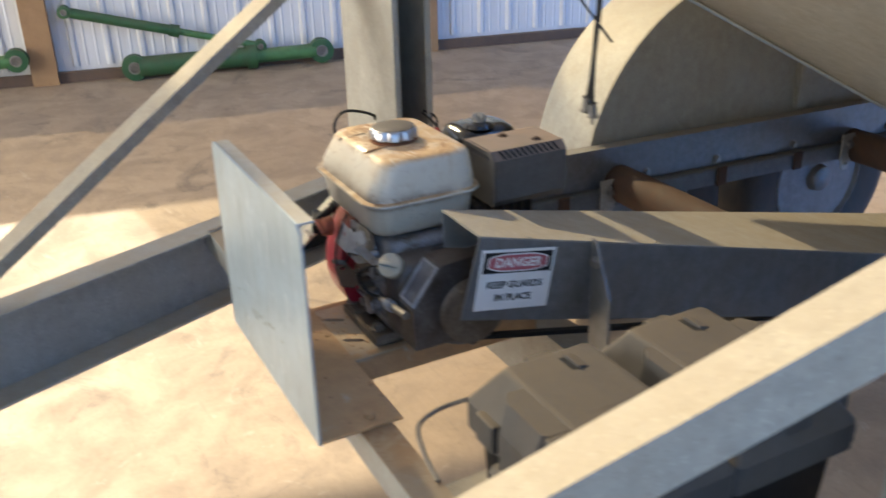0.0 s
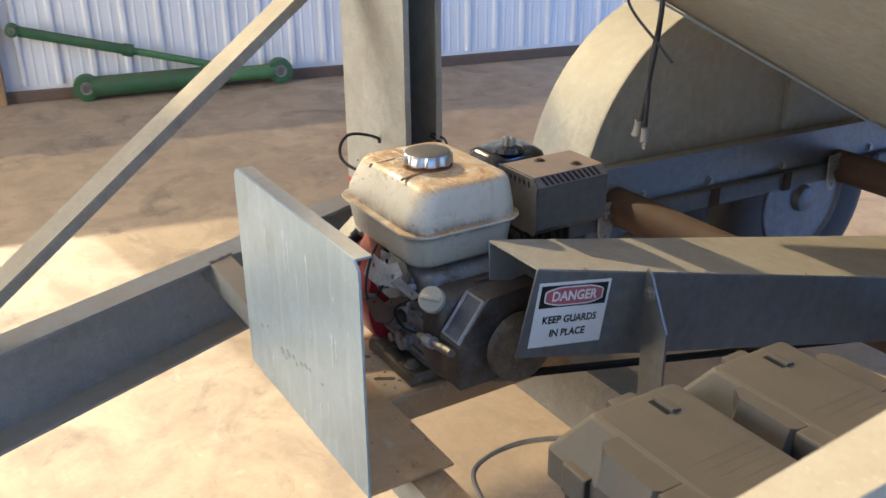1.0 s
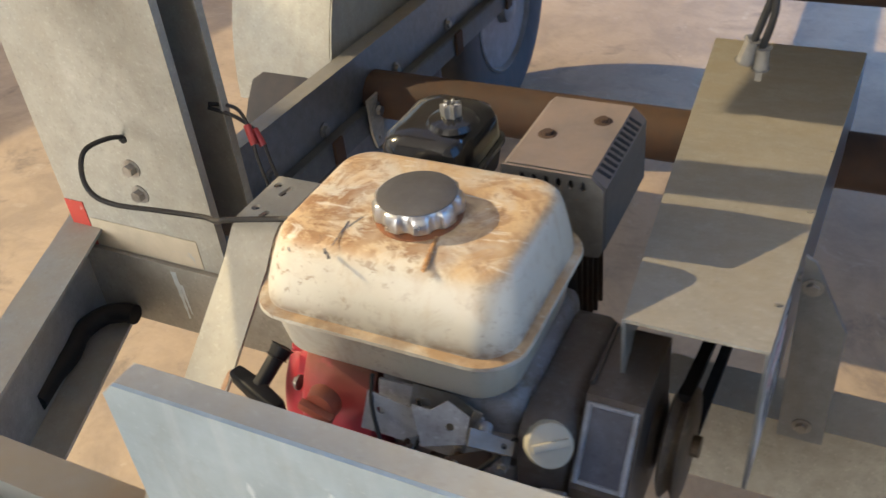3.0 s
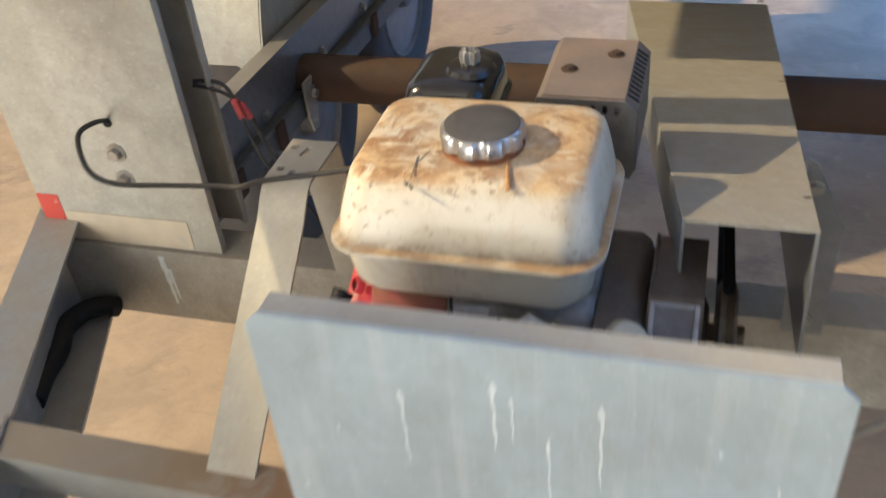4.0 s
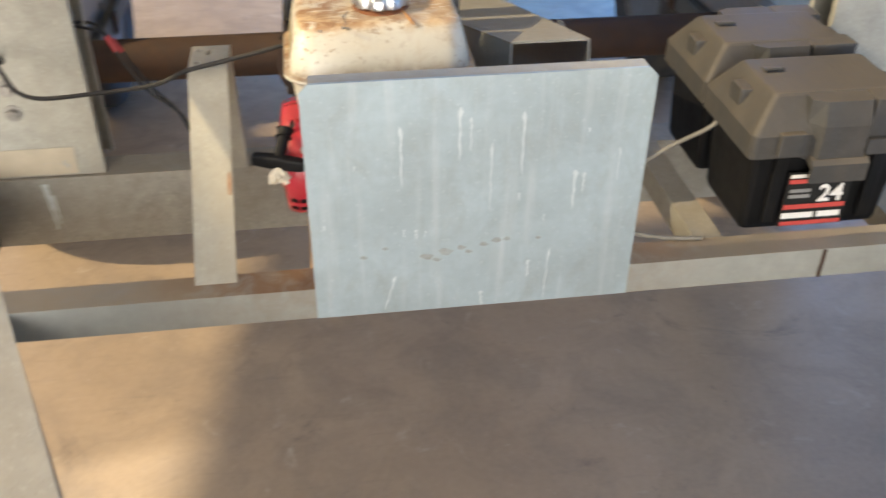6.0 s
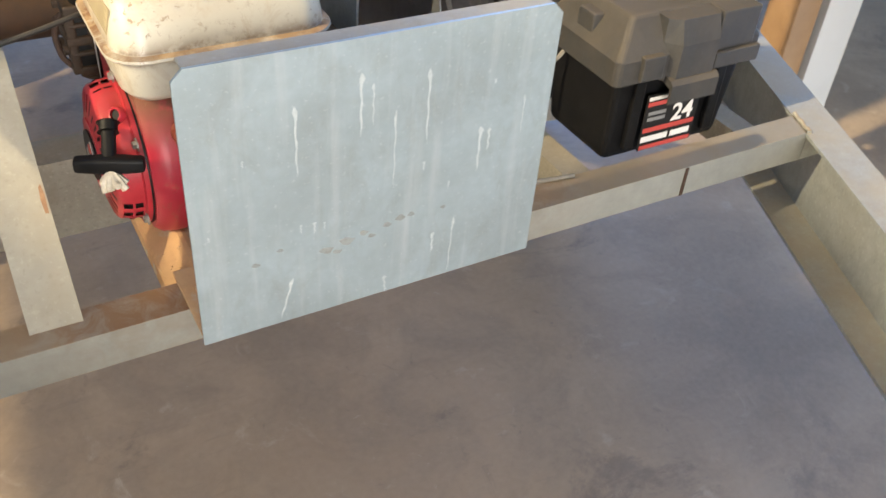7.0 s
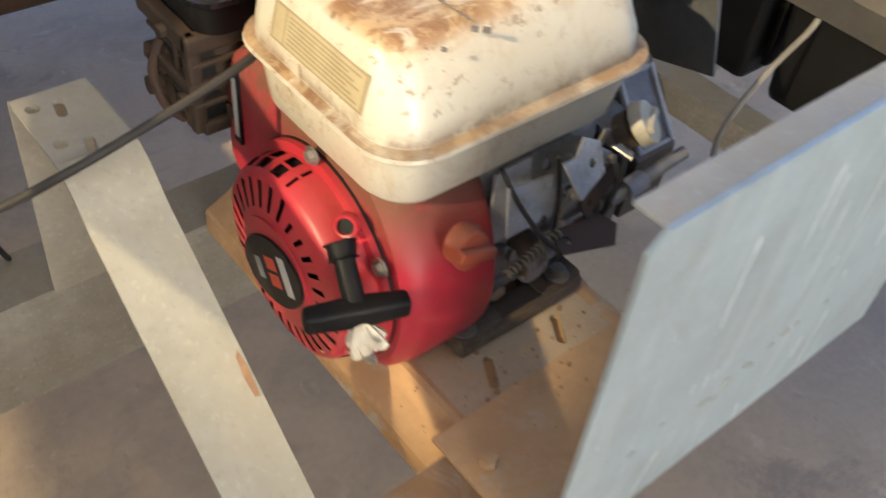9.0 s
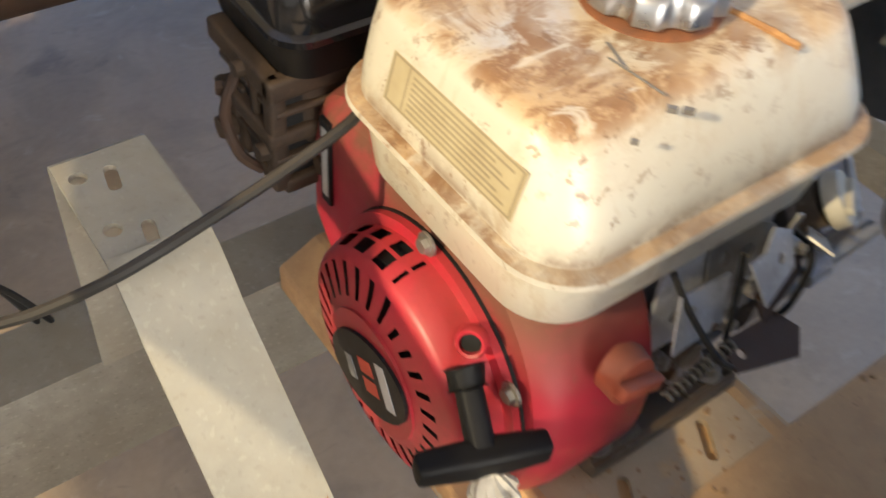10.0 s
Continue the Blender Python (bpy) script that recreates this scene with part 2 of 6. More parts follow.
def rail_steel():
    """Dusty galvanised angle, brown with rust and dirt where the shield stands on it."""
    m, nt, b = material("dusty_rail_with_rust")
    vec = coords(nt)
    fine, broad, cloud = noise_tex(nt, vec, 45, 8), noise_tex(nt, vec, 6, 5, 0.6, 0.4), noise_tex(nt, vec, 26, 10, 0.72, 0.8)
    col = mix(nt, fine, (0.24, 0.24, 0.215), (0.38, 0.38, 0.345))
    up = facing_up(nt)
    col = mix(nt, times(nt, up, ramp(nt, broad, [(0.25, (0.35, 0.35, 0.35)), (0.6, (0.9, 0.9, 0.9))])), col, (0.37, 0.275, 0.165))
    sep = nt.nodes.new("ShaderNodeSeparateXYZ")
    nt.links.new(vec, sep.inputs[0])
    shift = nt.nodes.new("ShaderNodeMath")
    shift.operation = "ADD"
    shift.inputs[1].default_value = 0.62
    nt.links.new(sep.outputs["X"], shift.inputs[0])
    near = ramp(nt, shift.outputs[0], [(0.06, (0, 0, 0)), (0.24, (1, 1, 1)), (0.78, (1, 1, 1)), (0.95, (0, 0, 0))])
    rust = times(nt, near, ramp(nt, cloud, [(0.34, (0, 0, 0)), (0.56, (1, 1, 1))]))
    col = mix(nt, times(nt, times(nt, rust, up), 0.85), col, (0.27, 0.145, 0.06))
    col = mix(nt, times(nt, rust, 0.25), col, (0.24, 0.14, 0.07))
    nt.links.new(col, b.inputs["Base Color"])
    b.inputs["Metallic"].default_value, b.inputs["Roughness"].default_value = 0.25, 0.55
    bump(nt, b, cloud, 0.12, 0.001)
    return m


RAIL_RUSTY = rail_steel()


def wall_paint():
    m, nt, b = material("white_corrugated_sheet")
    vec = coords(nt)
    col = mix(nt, noise_tex(nt, vec, 3.0, 8), (0.66, 0.67, 0.68), (0.58, 0.58, 0.57))
    streak = noise_tex(nt, coords(nt, (1, 14, 1.2)), 1.5, 6)
    col = mix(nt, times(nt, ramp(nt, streak, [(0.5, (0, 0, 0)), (0.75, (1, 1, 1))]), 0.35), col, (0.42, 0.40, 0.37))
    nt.links.new(col, b.inputs["Base Color"])
    b.inputs["Roughness"].default_value = 0.5
    bump(nt, b, noise_tex(nt, vec, 20, 4), 0.1)
    return m


def floor_dust():
    m, nt, b = material("dusty_concrete")
    vec = coords(nt)
    big, mid, fine = noise_tex(nt, vec, 0.9, 6, 0.6, 0.6), noise_tex(nt, vec, 4.5, 8, 0.65, 0.5), noise_tex(nt, vec, 60, 8)
    col = mix(nt, ramp(nt, big, [(0.35, (0, 0, 0)), (0.65, (1, 1, 1))]), (0.34, 0.245, 0.16), (0.44, 0.33, 0.22))
    col = mix(nt, times(nt, ramp(nt, mid, [(0.44, (0, 0, 0)), (0.62, (1, 1, 1))]), 0.65), col, (0.235, 0.18, 0.135))
    for scale, lo, hi, much, tone in ((7.0, 0.60, 0.70, 0.5, (0.56, 0.47, 0.36)), (2.2, 0.57, 0.66, 0.7, (0.12, 0.095, 0.08)), (13.0, 0.62, 0.70, 0.5, (0.15, 0.115, 0.09)), (26.0, 0.64, 0.72, 0.45, (0.58, 0.50, 0.40)), (75.0, 0.70, 0.74, 0.8, (0.66, 0.60, 0.52)), (48.0, 0.69, 0.74, 0.7, (0.08, 0.065, 0.055))):
        col = mix(nt, times(nt, ramp(nt, noise_tex(nt, vec, scale, 8, 0.7, 1.2), [(lo, (0, 0, 0)), (hi, (1, 1, 1))]), much), col, tone)
    scuff = noise_tex(nt, coords(nt, (1.0, 9.0, 1)), 5.0, 6, 0.6, 0.3)
    col = mix(nt, times(nt, ramp(nt, scuff, [(0.60, (0, 0, 0)), (0.70, (1, 1, 1))]), 0.30), col, (0.20, 0.155, 0.12))
    # old oil in front of the battery side
    g = node(nt, "ShaderNodeVectorMath")
    g.operation = "DISTANCE"
    wob = nt.nodes.new("ShaderNodeVectorMath")
    wob.operation = "MULTIPLY_ADD"
    nz = nt.nodes.new("ShaderNodeTexNoise")
    nz.inputs["Scale"].default_value, nz.inputs["Detail"].default_value = 5.0, 6.0
    nt.links.new(vec, nz.inputs["Vector"])
    nt.links.new(nz.outputs["Color"], wob.inputs[0])
    wob.inputs[1].default_value = (0.5, 0.5, 0)
    nt.links.new(vec, wob.inputs[2])
    nt.links.new(wob.outputs[0], g.inputs[0])
    g.inputs[1].default_value = (1.65, 0.45, 0)
    col = mix(nt, times(nt, ramp(nt, g.outputs["Value"], [(0.10, (1, 1, 1)), (0.34, (0.55, 0.55, 0.55)), (0.85, (0, 0, 0))]), 0.8), col, (0.10, 0.08, 0.063))
    col = mix(nt, 0.25, col, mix(nt, fine, (0.2, 0.15, 0.1), (0.55, 0.43, 0.31)))
    nt.links.new(col, b.inputs["Base Color"])
    nt.links.new(ramp(nt, mid, [(0.3, (0.56, 0.56, 0.56)), (0.7, (0.76, 0.76, 0.76))]), b.inputs["Roughness"])
    bump(nt, b, mid, 0.15, 0.004)
    return m


def tank_paint():
    """Cream enamel; brown grime lies in patches on the top, along the rim seam and in runs on the sides."""
    m, nt, b = material("stained_cream_enamel")
    vec = coords(nt)
    col = mix(nt, noise_tex(nt, vec, 12, 6), (0.50, 0.455, 0.355), (0.61, 0.575, 0.48))
    grime = noise_tex(nt, vec, 30, 10, 0.74, 0.9)
    broad = noise_tex(nt, vec, 8.5, 7, 0.62, 0.7)
    up = facing_up(nt, 0.45, 0.95)
    thin = times(nt, up, ramp(nt, broad, [(0.38, (0.15, 0.15, 0.15)), (0.54, (1, 1, 1))]))
    col = mix(nt, times(nt, thin, 0.80), col, (0.52, 0.31, 0.12))
    zone = ramp(nt, noise_tex(nt, vec, 6.0, 5, 0.6, 0.9), [(0.46, (0.12, 0.12, 0.12)), (0.60, (1, 1, 1))])
    dark = times(nt, times(nt, up, zone), ramp(nt, grime, [(0.45, (0, 0, 0)), (0.54, (1, 1, 1))]))
    col = mix(nt, times(nt, dark, 0.88), col, (0.25, 0.115, 0.042))
    speck = times(nt, zone, ramp(nt, noise_tex(nt, vec, 95, 6, 0.7, 0.3), [(0.57, (0, 0, 0)), (0.62, (1, 1, 1))]))
    col = mix(nt, times(nt, speck, 0.75), col, (0.20, 0.11, 0.055))
    wipe = times(nt, up, ramp(nt, noise_tex(nt, coords(nt, (1, 3.2, 1)), 16, 6, 0.6, 1.2), [(0.60, (0, 0, 0)), (0.66, (1, 1, 1))]))
    col = mix(nt, times(nt, wipe, 0.6), col, (0.72, 0.66, 0.52))
    side = ramp(nt, noise_tex(nt, coords(nt, (1, 1, 0.8)), 20, 10, 0.75, 0.6), [(0.53, (0, 0, 0)), (0.70, (1, 1, 1))])
    col = mix(nt, times(nt, side, 0.55), col, (0.34, 0.22, 0.11))
    runs = ramp(nt, noise_tex(nt, coords(nt, (1, 1, 0.12)), 60, 4, 0.6, 0.2), [(0.60, (0, 0, 0)), (0.74, (1, 1, 1))])
    col = mix(nt, times(nt, runs, 0.35), col, (0.40, 0.27, 0.13))
    # dirt held by the seam
    sep = nt.nodes.new("ShaderNodeSeparateXYZ")
    nt.links.new(vec, sep.inputs[0])
    band = ramp(nt, sep.outputs["Z"], [(0.2492, (0, 0, 0)), (0.2597, (0.9, 0.9, 0.9)), (0.2612, (0.15, 0.15, 0.15)), (0.2657, (0.3, 0.3, 0.3)), (0.2674, (1, 1, 1)), (0.2717, (0.45, 0.45, 0.45)), (0.2832, (0, 0, 0))])
    seam = times(nt, band, ramp(nt, noise_tex(nt, vec, 34, 8, 0.7), [(0.40, (0.12, 0.12, 0.12)), (0.54, (1, 1, 1))]))
    col = mix(nt, times(nt, seam, 0.95), col, (0.12, 0.055, 0.024))
    nt.links.new(col, b.inputs["Base Color"])
    r = mix(nt, dark, (0.30, 0.30, 0.30), (0.7, 0.7, 0.7))
    r = mix(nt, side, r, (0.6, 0.6, 0.6))
    nt.links.new(mix(nt, thin, r, (0.58, 0.58, 0.58)), b.inputs["Roughness"])
    bump(nt, b, grime, 0.12, 0.001)
    return m


def housing_paint():
    """Red enamel with brown dust clinging to the shroud below the tank."""
    m, nt, b = material("dusty_red_enamel")
    vec = coords(nt)
    fine = noise_tex(nt, vec, 25, 8)
    col = mix(nt, fine, (0.30, 0.016, 0.030), (0.42, 0.022, 0.042))
    sep = nt.nodes.new("ShaderNodeSeparateXYZ")
    nt.links.new(vec, sep.inputs[0])
    high = ramp(nt, sep.outputs["Z"], [(0.140, (0, 0, 0)), (0.165, (0.5, 0.5, 0.5)), (0.190, (1, 1, 1))])
    cloud = ramp(nt, noise_tex(nt, vec, 11, 9, 0.7, 0.5), [(0.34, (0.2, 0.2, 0.2)), (0.48, (1, 1, 1))])
    film = times(nt, high, cloud)
    col = mix(nt, times(nt, film, 0.88), col, (0.13, 0.062, 0.032))
    spots = ramp(nt, noise_tex(nt, vec, 40, 8, 0.75, 0.4), [(0.58, (0, 0, 0)), (0.68, (1, 1, 1))])
    col = mix(nt, times(nt, spots, 0.5), col, (0.20, 0.10, 0.055))
    nt.links.new(col, b.inputs["Base Color"])
    nt.links.new(mix(nt, film, (0.38, 0.38, 0.38), (0.85, 0.85, 0.85)), b.inputs["Roughness"])
    bump(nt, b, noise_tex(nt, vec, 80, 6), 0.08, 0.001)
    return m


RED_HOUSING = housing_paint()
PAINT_WHITE = tank_paint()

def fibreglass(name, tint, clear=0.85):
    """A clouded roofing sheet that lets part of the light through."""
    m, nt, b = material(name)
    t = nt.nodes.new("ShaderNodeBsdfTransparent")
    t.inputs[0].default_value = (*tint, 1)
    mx = nt.nodes.new("ShaderNodeMixShader")
    mx.inputs[0].default_value = clear
    nt.links.new(b.outputs[0], mx.inputs[1])
    nt.links.new(t.outputs[0], mx.inputs[2])
    nt.links.new(mx.outputs[0], nt.nodes["Material Output"].inputs[0])
    nt.links.new(mix(nt, noise_tex(nt, coords(nt), 2.0), (0.7, 0.66, 0.55), (0.6, 0.56, 0.46)), b.inputs["Base Color"])
    b.inputs["Roughness"].default_value = 0.6
    return m


WALL, FLOOR = wall_paint(), floor_dust()
FIBREGLASS, CLEAR_SHEET = fibreglass("clouded_fibreglass", (0.84, 0.82, 0.76)), fibreglass("clear_fibreglass", (0.88, 0.85, 0.78))
MILKY_SHEET = fibreglass("milky_fibreglass", (0.85, 0.78, 0.66), 0.42)


# ---- building blocks ----
def part(name, bm, mat, parent=None, label="", smooth=False):
    """Links a bmesh as one mesh object, under a thing or a part."""
    bmesh.ops.recalc_face_normals(bm, faces=bm.faces)
    me = bpy.data.meshes.new(name)
    bm.to_mesh(me)
    bm.free()
    me.materials.append(mat)
    if smooth:
        for p in me.polygons:
            p.use_smooth = True
        me.set_sharp_from_angle(angle=radians(38))
    ob = new(name, me)
    if parent:
        ob.parent = parent
    if label:
        tagged(ob, label)
    return ob


def thing(name, label, category, group="", kind="", at=None):
    ob = new(name)
    ob.empty_display_size = 0.05
    if at:
        ob.matrix_world = at
    return tagged(ob, label, category, group, kind)


def bevel(bm, w, seg=2, angle=30):
    es = [e for e in bm.edges if len(e.link_faces) == 2 and e.calc_face_angle(0) > radians(angle)]
    if es and w > 0:
        bmesh.ops.bevel(bm, geom=es, offset=w, segments=seg, profile=0.6, affect="EDGES", clamp_overlap=True)
    return bm


def box(x0, x1, y0, y1, z0, z1, r=0.0, seg=2, bm=None):
    b = bmesh.new()
    bmesh.ops.create_cube(b, size=1)
    for v in b.verts:
        v.co = (x0 + (v.co.x + 0.5) * (x1 - x0), y0 + (v.co.y + 0.5) * (y1 - y0), z0 + (v.co.z + 0.5) * (z1 - z0))
    bevel(b, r, seg)
    return join(bm, b) if bm else b


def join(bm, other):
    me = bpy.data.meshes.new("joined")
    other.to_mesh(me)
    other.free()
    bm.from_mesh(me)
    bpy.data.meshes.remove(me)
    return bm


def moved(bm, m):
    bm.transform(m)
    return bm


def frame_axes(a, b, up):
    d = (Vector(b) - Vector(a)).normalized()
    r = d.cross(Vector(up)).normalized()
    return d, r, r.cross(d)


def extrude(poly, a, b, up=(0, 0, 1), r=0.0, seg=1):
    """A closed profile (right, up) drawn along the line from a to b."""
    bm = bmesh.new()
    d, right, top = frame_axes(a, b, up)
    ends = [[bm.verts.new(Vector(p) + right * u + top * v) for u, v in poly] for p in (a, b)]
    bm.faces.new(ends[0][::-1])
    bm.faces.new(ends[1])
    n = len(poly)
    for i in range(n):
        bm.faces.new((ends[0][i], ends[0][(i + 1) % n], ends[1][(i + 1) % n], ends[1][i]))
    bevel(bm, r, seg)
    return bm


def cylinder(a, b, r0, r1=None, n=24, r=0.0):
    bm = bmesh.new()
    a, b = Vector(a), Vector(b)
    d = b - a
    bmesh.ops.create_cone(bm, cap_ends=True, segments=n, radius1=r0, radius2=r0 if r1 is None else r1, depth=d.length)
    bm.transform(Matrix.Translation((a + b) / 2) @ d.to_track_quat("Z", "Y").to_matrix().to_4x4())
    bevel(bm, r, 2, 50)
    return bm


def lathe(profile, centre, axis, n=40):
    """A profile of (radius, along) turned round an axis."""
    bm = bmesh.new()
    m = Matrix.Translation(centre) @ Vector(axis).to_track_quat("Z", "Y").to_matrix().to_4x4()
    rings = []
    for rad, h in profile:
        rings.append([bm.verts.new(m @ Vector((rad * math.cos(2 * math.pi * i / n), rad * math.sin(2 * math.pi * i / n), h))) for i in range(n)])
    for p, q in zip(rings, rings[1:]):
        for i in range(n):
            bm.faces.new((p[i], p[(i + 1) % n], q[(i + 1) % n], q[i]))
    bm.faces.new(rings[0][::-1])
    bm.faces.new(rings[-1])
    return bm


def tube(points, r, n=8, steps=10):
    """A round cable through points, smoothed."""
    pts = [Vector(p) for p in points]
    fine = []
    for i in range(len(pts) - 1):
        p0, p1, p2, p3 = pts[max(i - 1, 0)], pts[i], pts[i + 1], pts[min(i + 2, len(pts) - 1)]
        for k in range(steps):
            t = k / steps
            fine.append(0.5 * (2 * p1 + (p2 - p0) * t + (2 * p0 - 5 * p1 + 4 * p2 - p3) * t * t + (3 * p1 - p0 - 3 * p2 + p3) * t ** 3))
    fine.append(pts[-1])
    bm = bmesh.new()
    rings, ref = [], Vector((0.3, 0.2, 1)).normalized()
    for i, p in enumerate(fine):
        d = (fine[min(i + 1, len(fine) - 1)] - fine[max(i - 1, 0)]).normalized()
        u = d.cross(ref).normalized()
        v = d.cross(u)
        rings.append([bm.verts.new(p + r * (u * math.cos(2 * math.pi * k / n) + v * math.sin(2 * math.pi * k / n))) for k in range(n)])
    for a, b in zip(rings, rings[1:]):
        for k in range(n):
            bm.faces.new((a[k], a[(k + 1) % n], b[(k + 1) % n], b[k]))
    bm.faces.new(rings[0][::-1])
    bm.faces.new(rings[-1])
    return bm


def rounded(x0, x1, y0, y1, r, n=6):
    pts = []
    for cx, cy, a0 in ((x1 - r, y1 - r, 0), (x0 + r, y1 - r, 90), (x0 + r, y0 + r, 180), (x1 - r, y0 + r, 270)):
        for k in range(n + 1):
            a = radians(a0 + 90 * k / n)
            pts.append((cx + r * math.cos(a), cy + r * math.sin(a)))
    return pts


def loft(sections):
    """Closed loops of the same count, skinned in order and capped."""
    bm = bmesh.new()
    loops = [[bm.verts.new(p) for p in s] for s in sections]
    n = len(loops[0])
    for a, b in zip(loops, loops[1:]):
        for i in range(n):
            bm.faces.new((a[i], a[(i + 1) % n], b[(i + 1) % n], b[i]))
    bm.faces.new(loops[0][::-1])
    bm.faces.new(loops[-1])
    return bm


def bolt(at, axis, parent=None, r=0.009, h=0.006, washer=True, name="bolt"):
    at, axis = Vector(at), Vector(axis).normalized()
    bm = bmesh.new()
    if washer:
        join(bm, cylinder(at, at + axis * 0.002, r * 1.5, n=16))
    join(bm, cylinder(at + axis * 0.001, at + axis * h, r, r * 0.95, n=6))
    return part(name, bm, ZINC, parent)


def slab(corners, thick, up=None):
    """A flat plate on four or more corners, with its thickness laid off along its normal."""
    pts = [Vector(c) for c in corners]
    n = (pts[1] - pts[0]).cross(pts[2] - pts[0]).normalized()
    return loft([[p for p in pts], [p - n * thick for p in pts]])


def stadium(cx, cy, length, width, turn, n=6):
    """The outline of a slot, turned by degrees."""
    r, l, pts = width / 2, (length - width) / 2, []
    for s, a0 in ((1, -90), (-1, 90)):
        for k in range(n + 1):
            a = radians(a0 + 180 * k / n)
            pts.append((s * l + r * math.cos(a), r * math.sin(a)))
    c, d = math.cos(radians(turn)), math.sin(radians(turn))
    return [(cx + x * c - y * d, cy + x * d + y * c) for x, y in pts]


def circle(cx, cy, r, n=16):
    return [(cx + r * math.cos(2 * math.pi * k / n), cy + r * math.sin(2 * math.pi * k / n)) for k in range(n)]


def holed(outer, holes, thick, z):
    """A flat sheet with its top at z and real openings through it."""
    bm = bmesh.new()
    for loop in (outer, *holes):
        vs = [bm.verts.new((x, y, z)) for x, y in loop]
        for a, b in zip(vs, vs[1:] + vs[:1]):
            bm.edges.new((a, b))
    bmesh.ops.triangle_fill(bm, use_beauty=True, edges=bm.edges[:])
    got = bmesh.ops.extrude_face_region(bm, geom=bm.faces[:])
    for v in got["geom"]:
        if isinstance(v, bmesh.types.BMVert):
            v.co.z -= thick
    return bm


def lettering(text, size, m):
    """Built-in letters as a thin mesh, centred, standing in the plane of m."""
    cu = bpy.data.curves.new("letters", "FONT")
    cu.body, cu.size, cu.extrude, cu.align_x, cu.align_y = text, size, 0.0002, "CENTER", "CENTER"
    cu.offset = size * 0.022
    cu.resolution_u = 3
    ob = bpy.data.objects.new("letters", cu)
    scene.collection.objects.link(ob)
    me = bpy.data.meshes.new_from_object(ob.evaluated_get(bpy.context.evaluated_depsgraph_get()))
    bm = bmesh.new()
    bm.from_mesh(me)
    bpy.data.objects.remove(ob)
    bpy.data.curves.remove(cu)
    bpy.data.meshes.remove(me)
    bm.transform(m)
    return bm


# ---- the shed ----
W, S, N, H = -5.33, -9.0, 9.0, 7.0
EAST = 1.95
PANEL_Y = -2.18


def ribs(bm, x, y0, y1, z0, z1, s):
    y = y0
    while y < y1:
        join(bm, loft([[(x, y - 0.028, z), (x, y + 0.028, z), (x + 0.018 * s, y + 0.012, z), (x + 0.018 * s, y - 0.012, z)] for z in (z0, z1)]))
        for k in (0.076, 0.152):
            join(bm, loft([[(x, y + k - 0.012, z), (x, y + k + 0.012, z), (x + 0.004 * s, y + k, z)] for z in (z0, z1)]))
        y += 0.229
    return bm


def wall(name, bm, label, mat=None, category="wall"):
    ob = part(name, bm, mat or WALL)
    ob.matrix_world = BARN
    return tagged(ob, label, category, kind="structure")


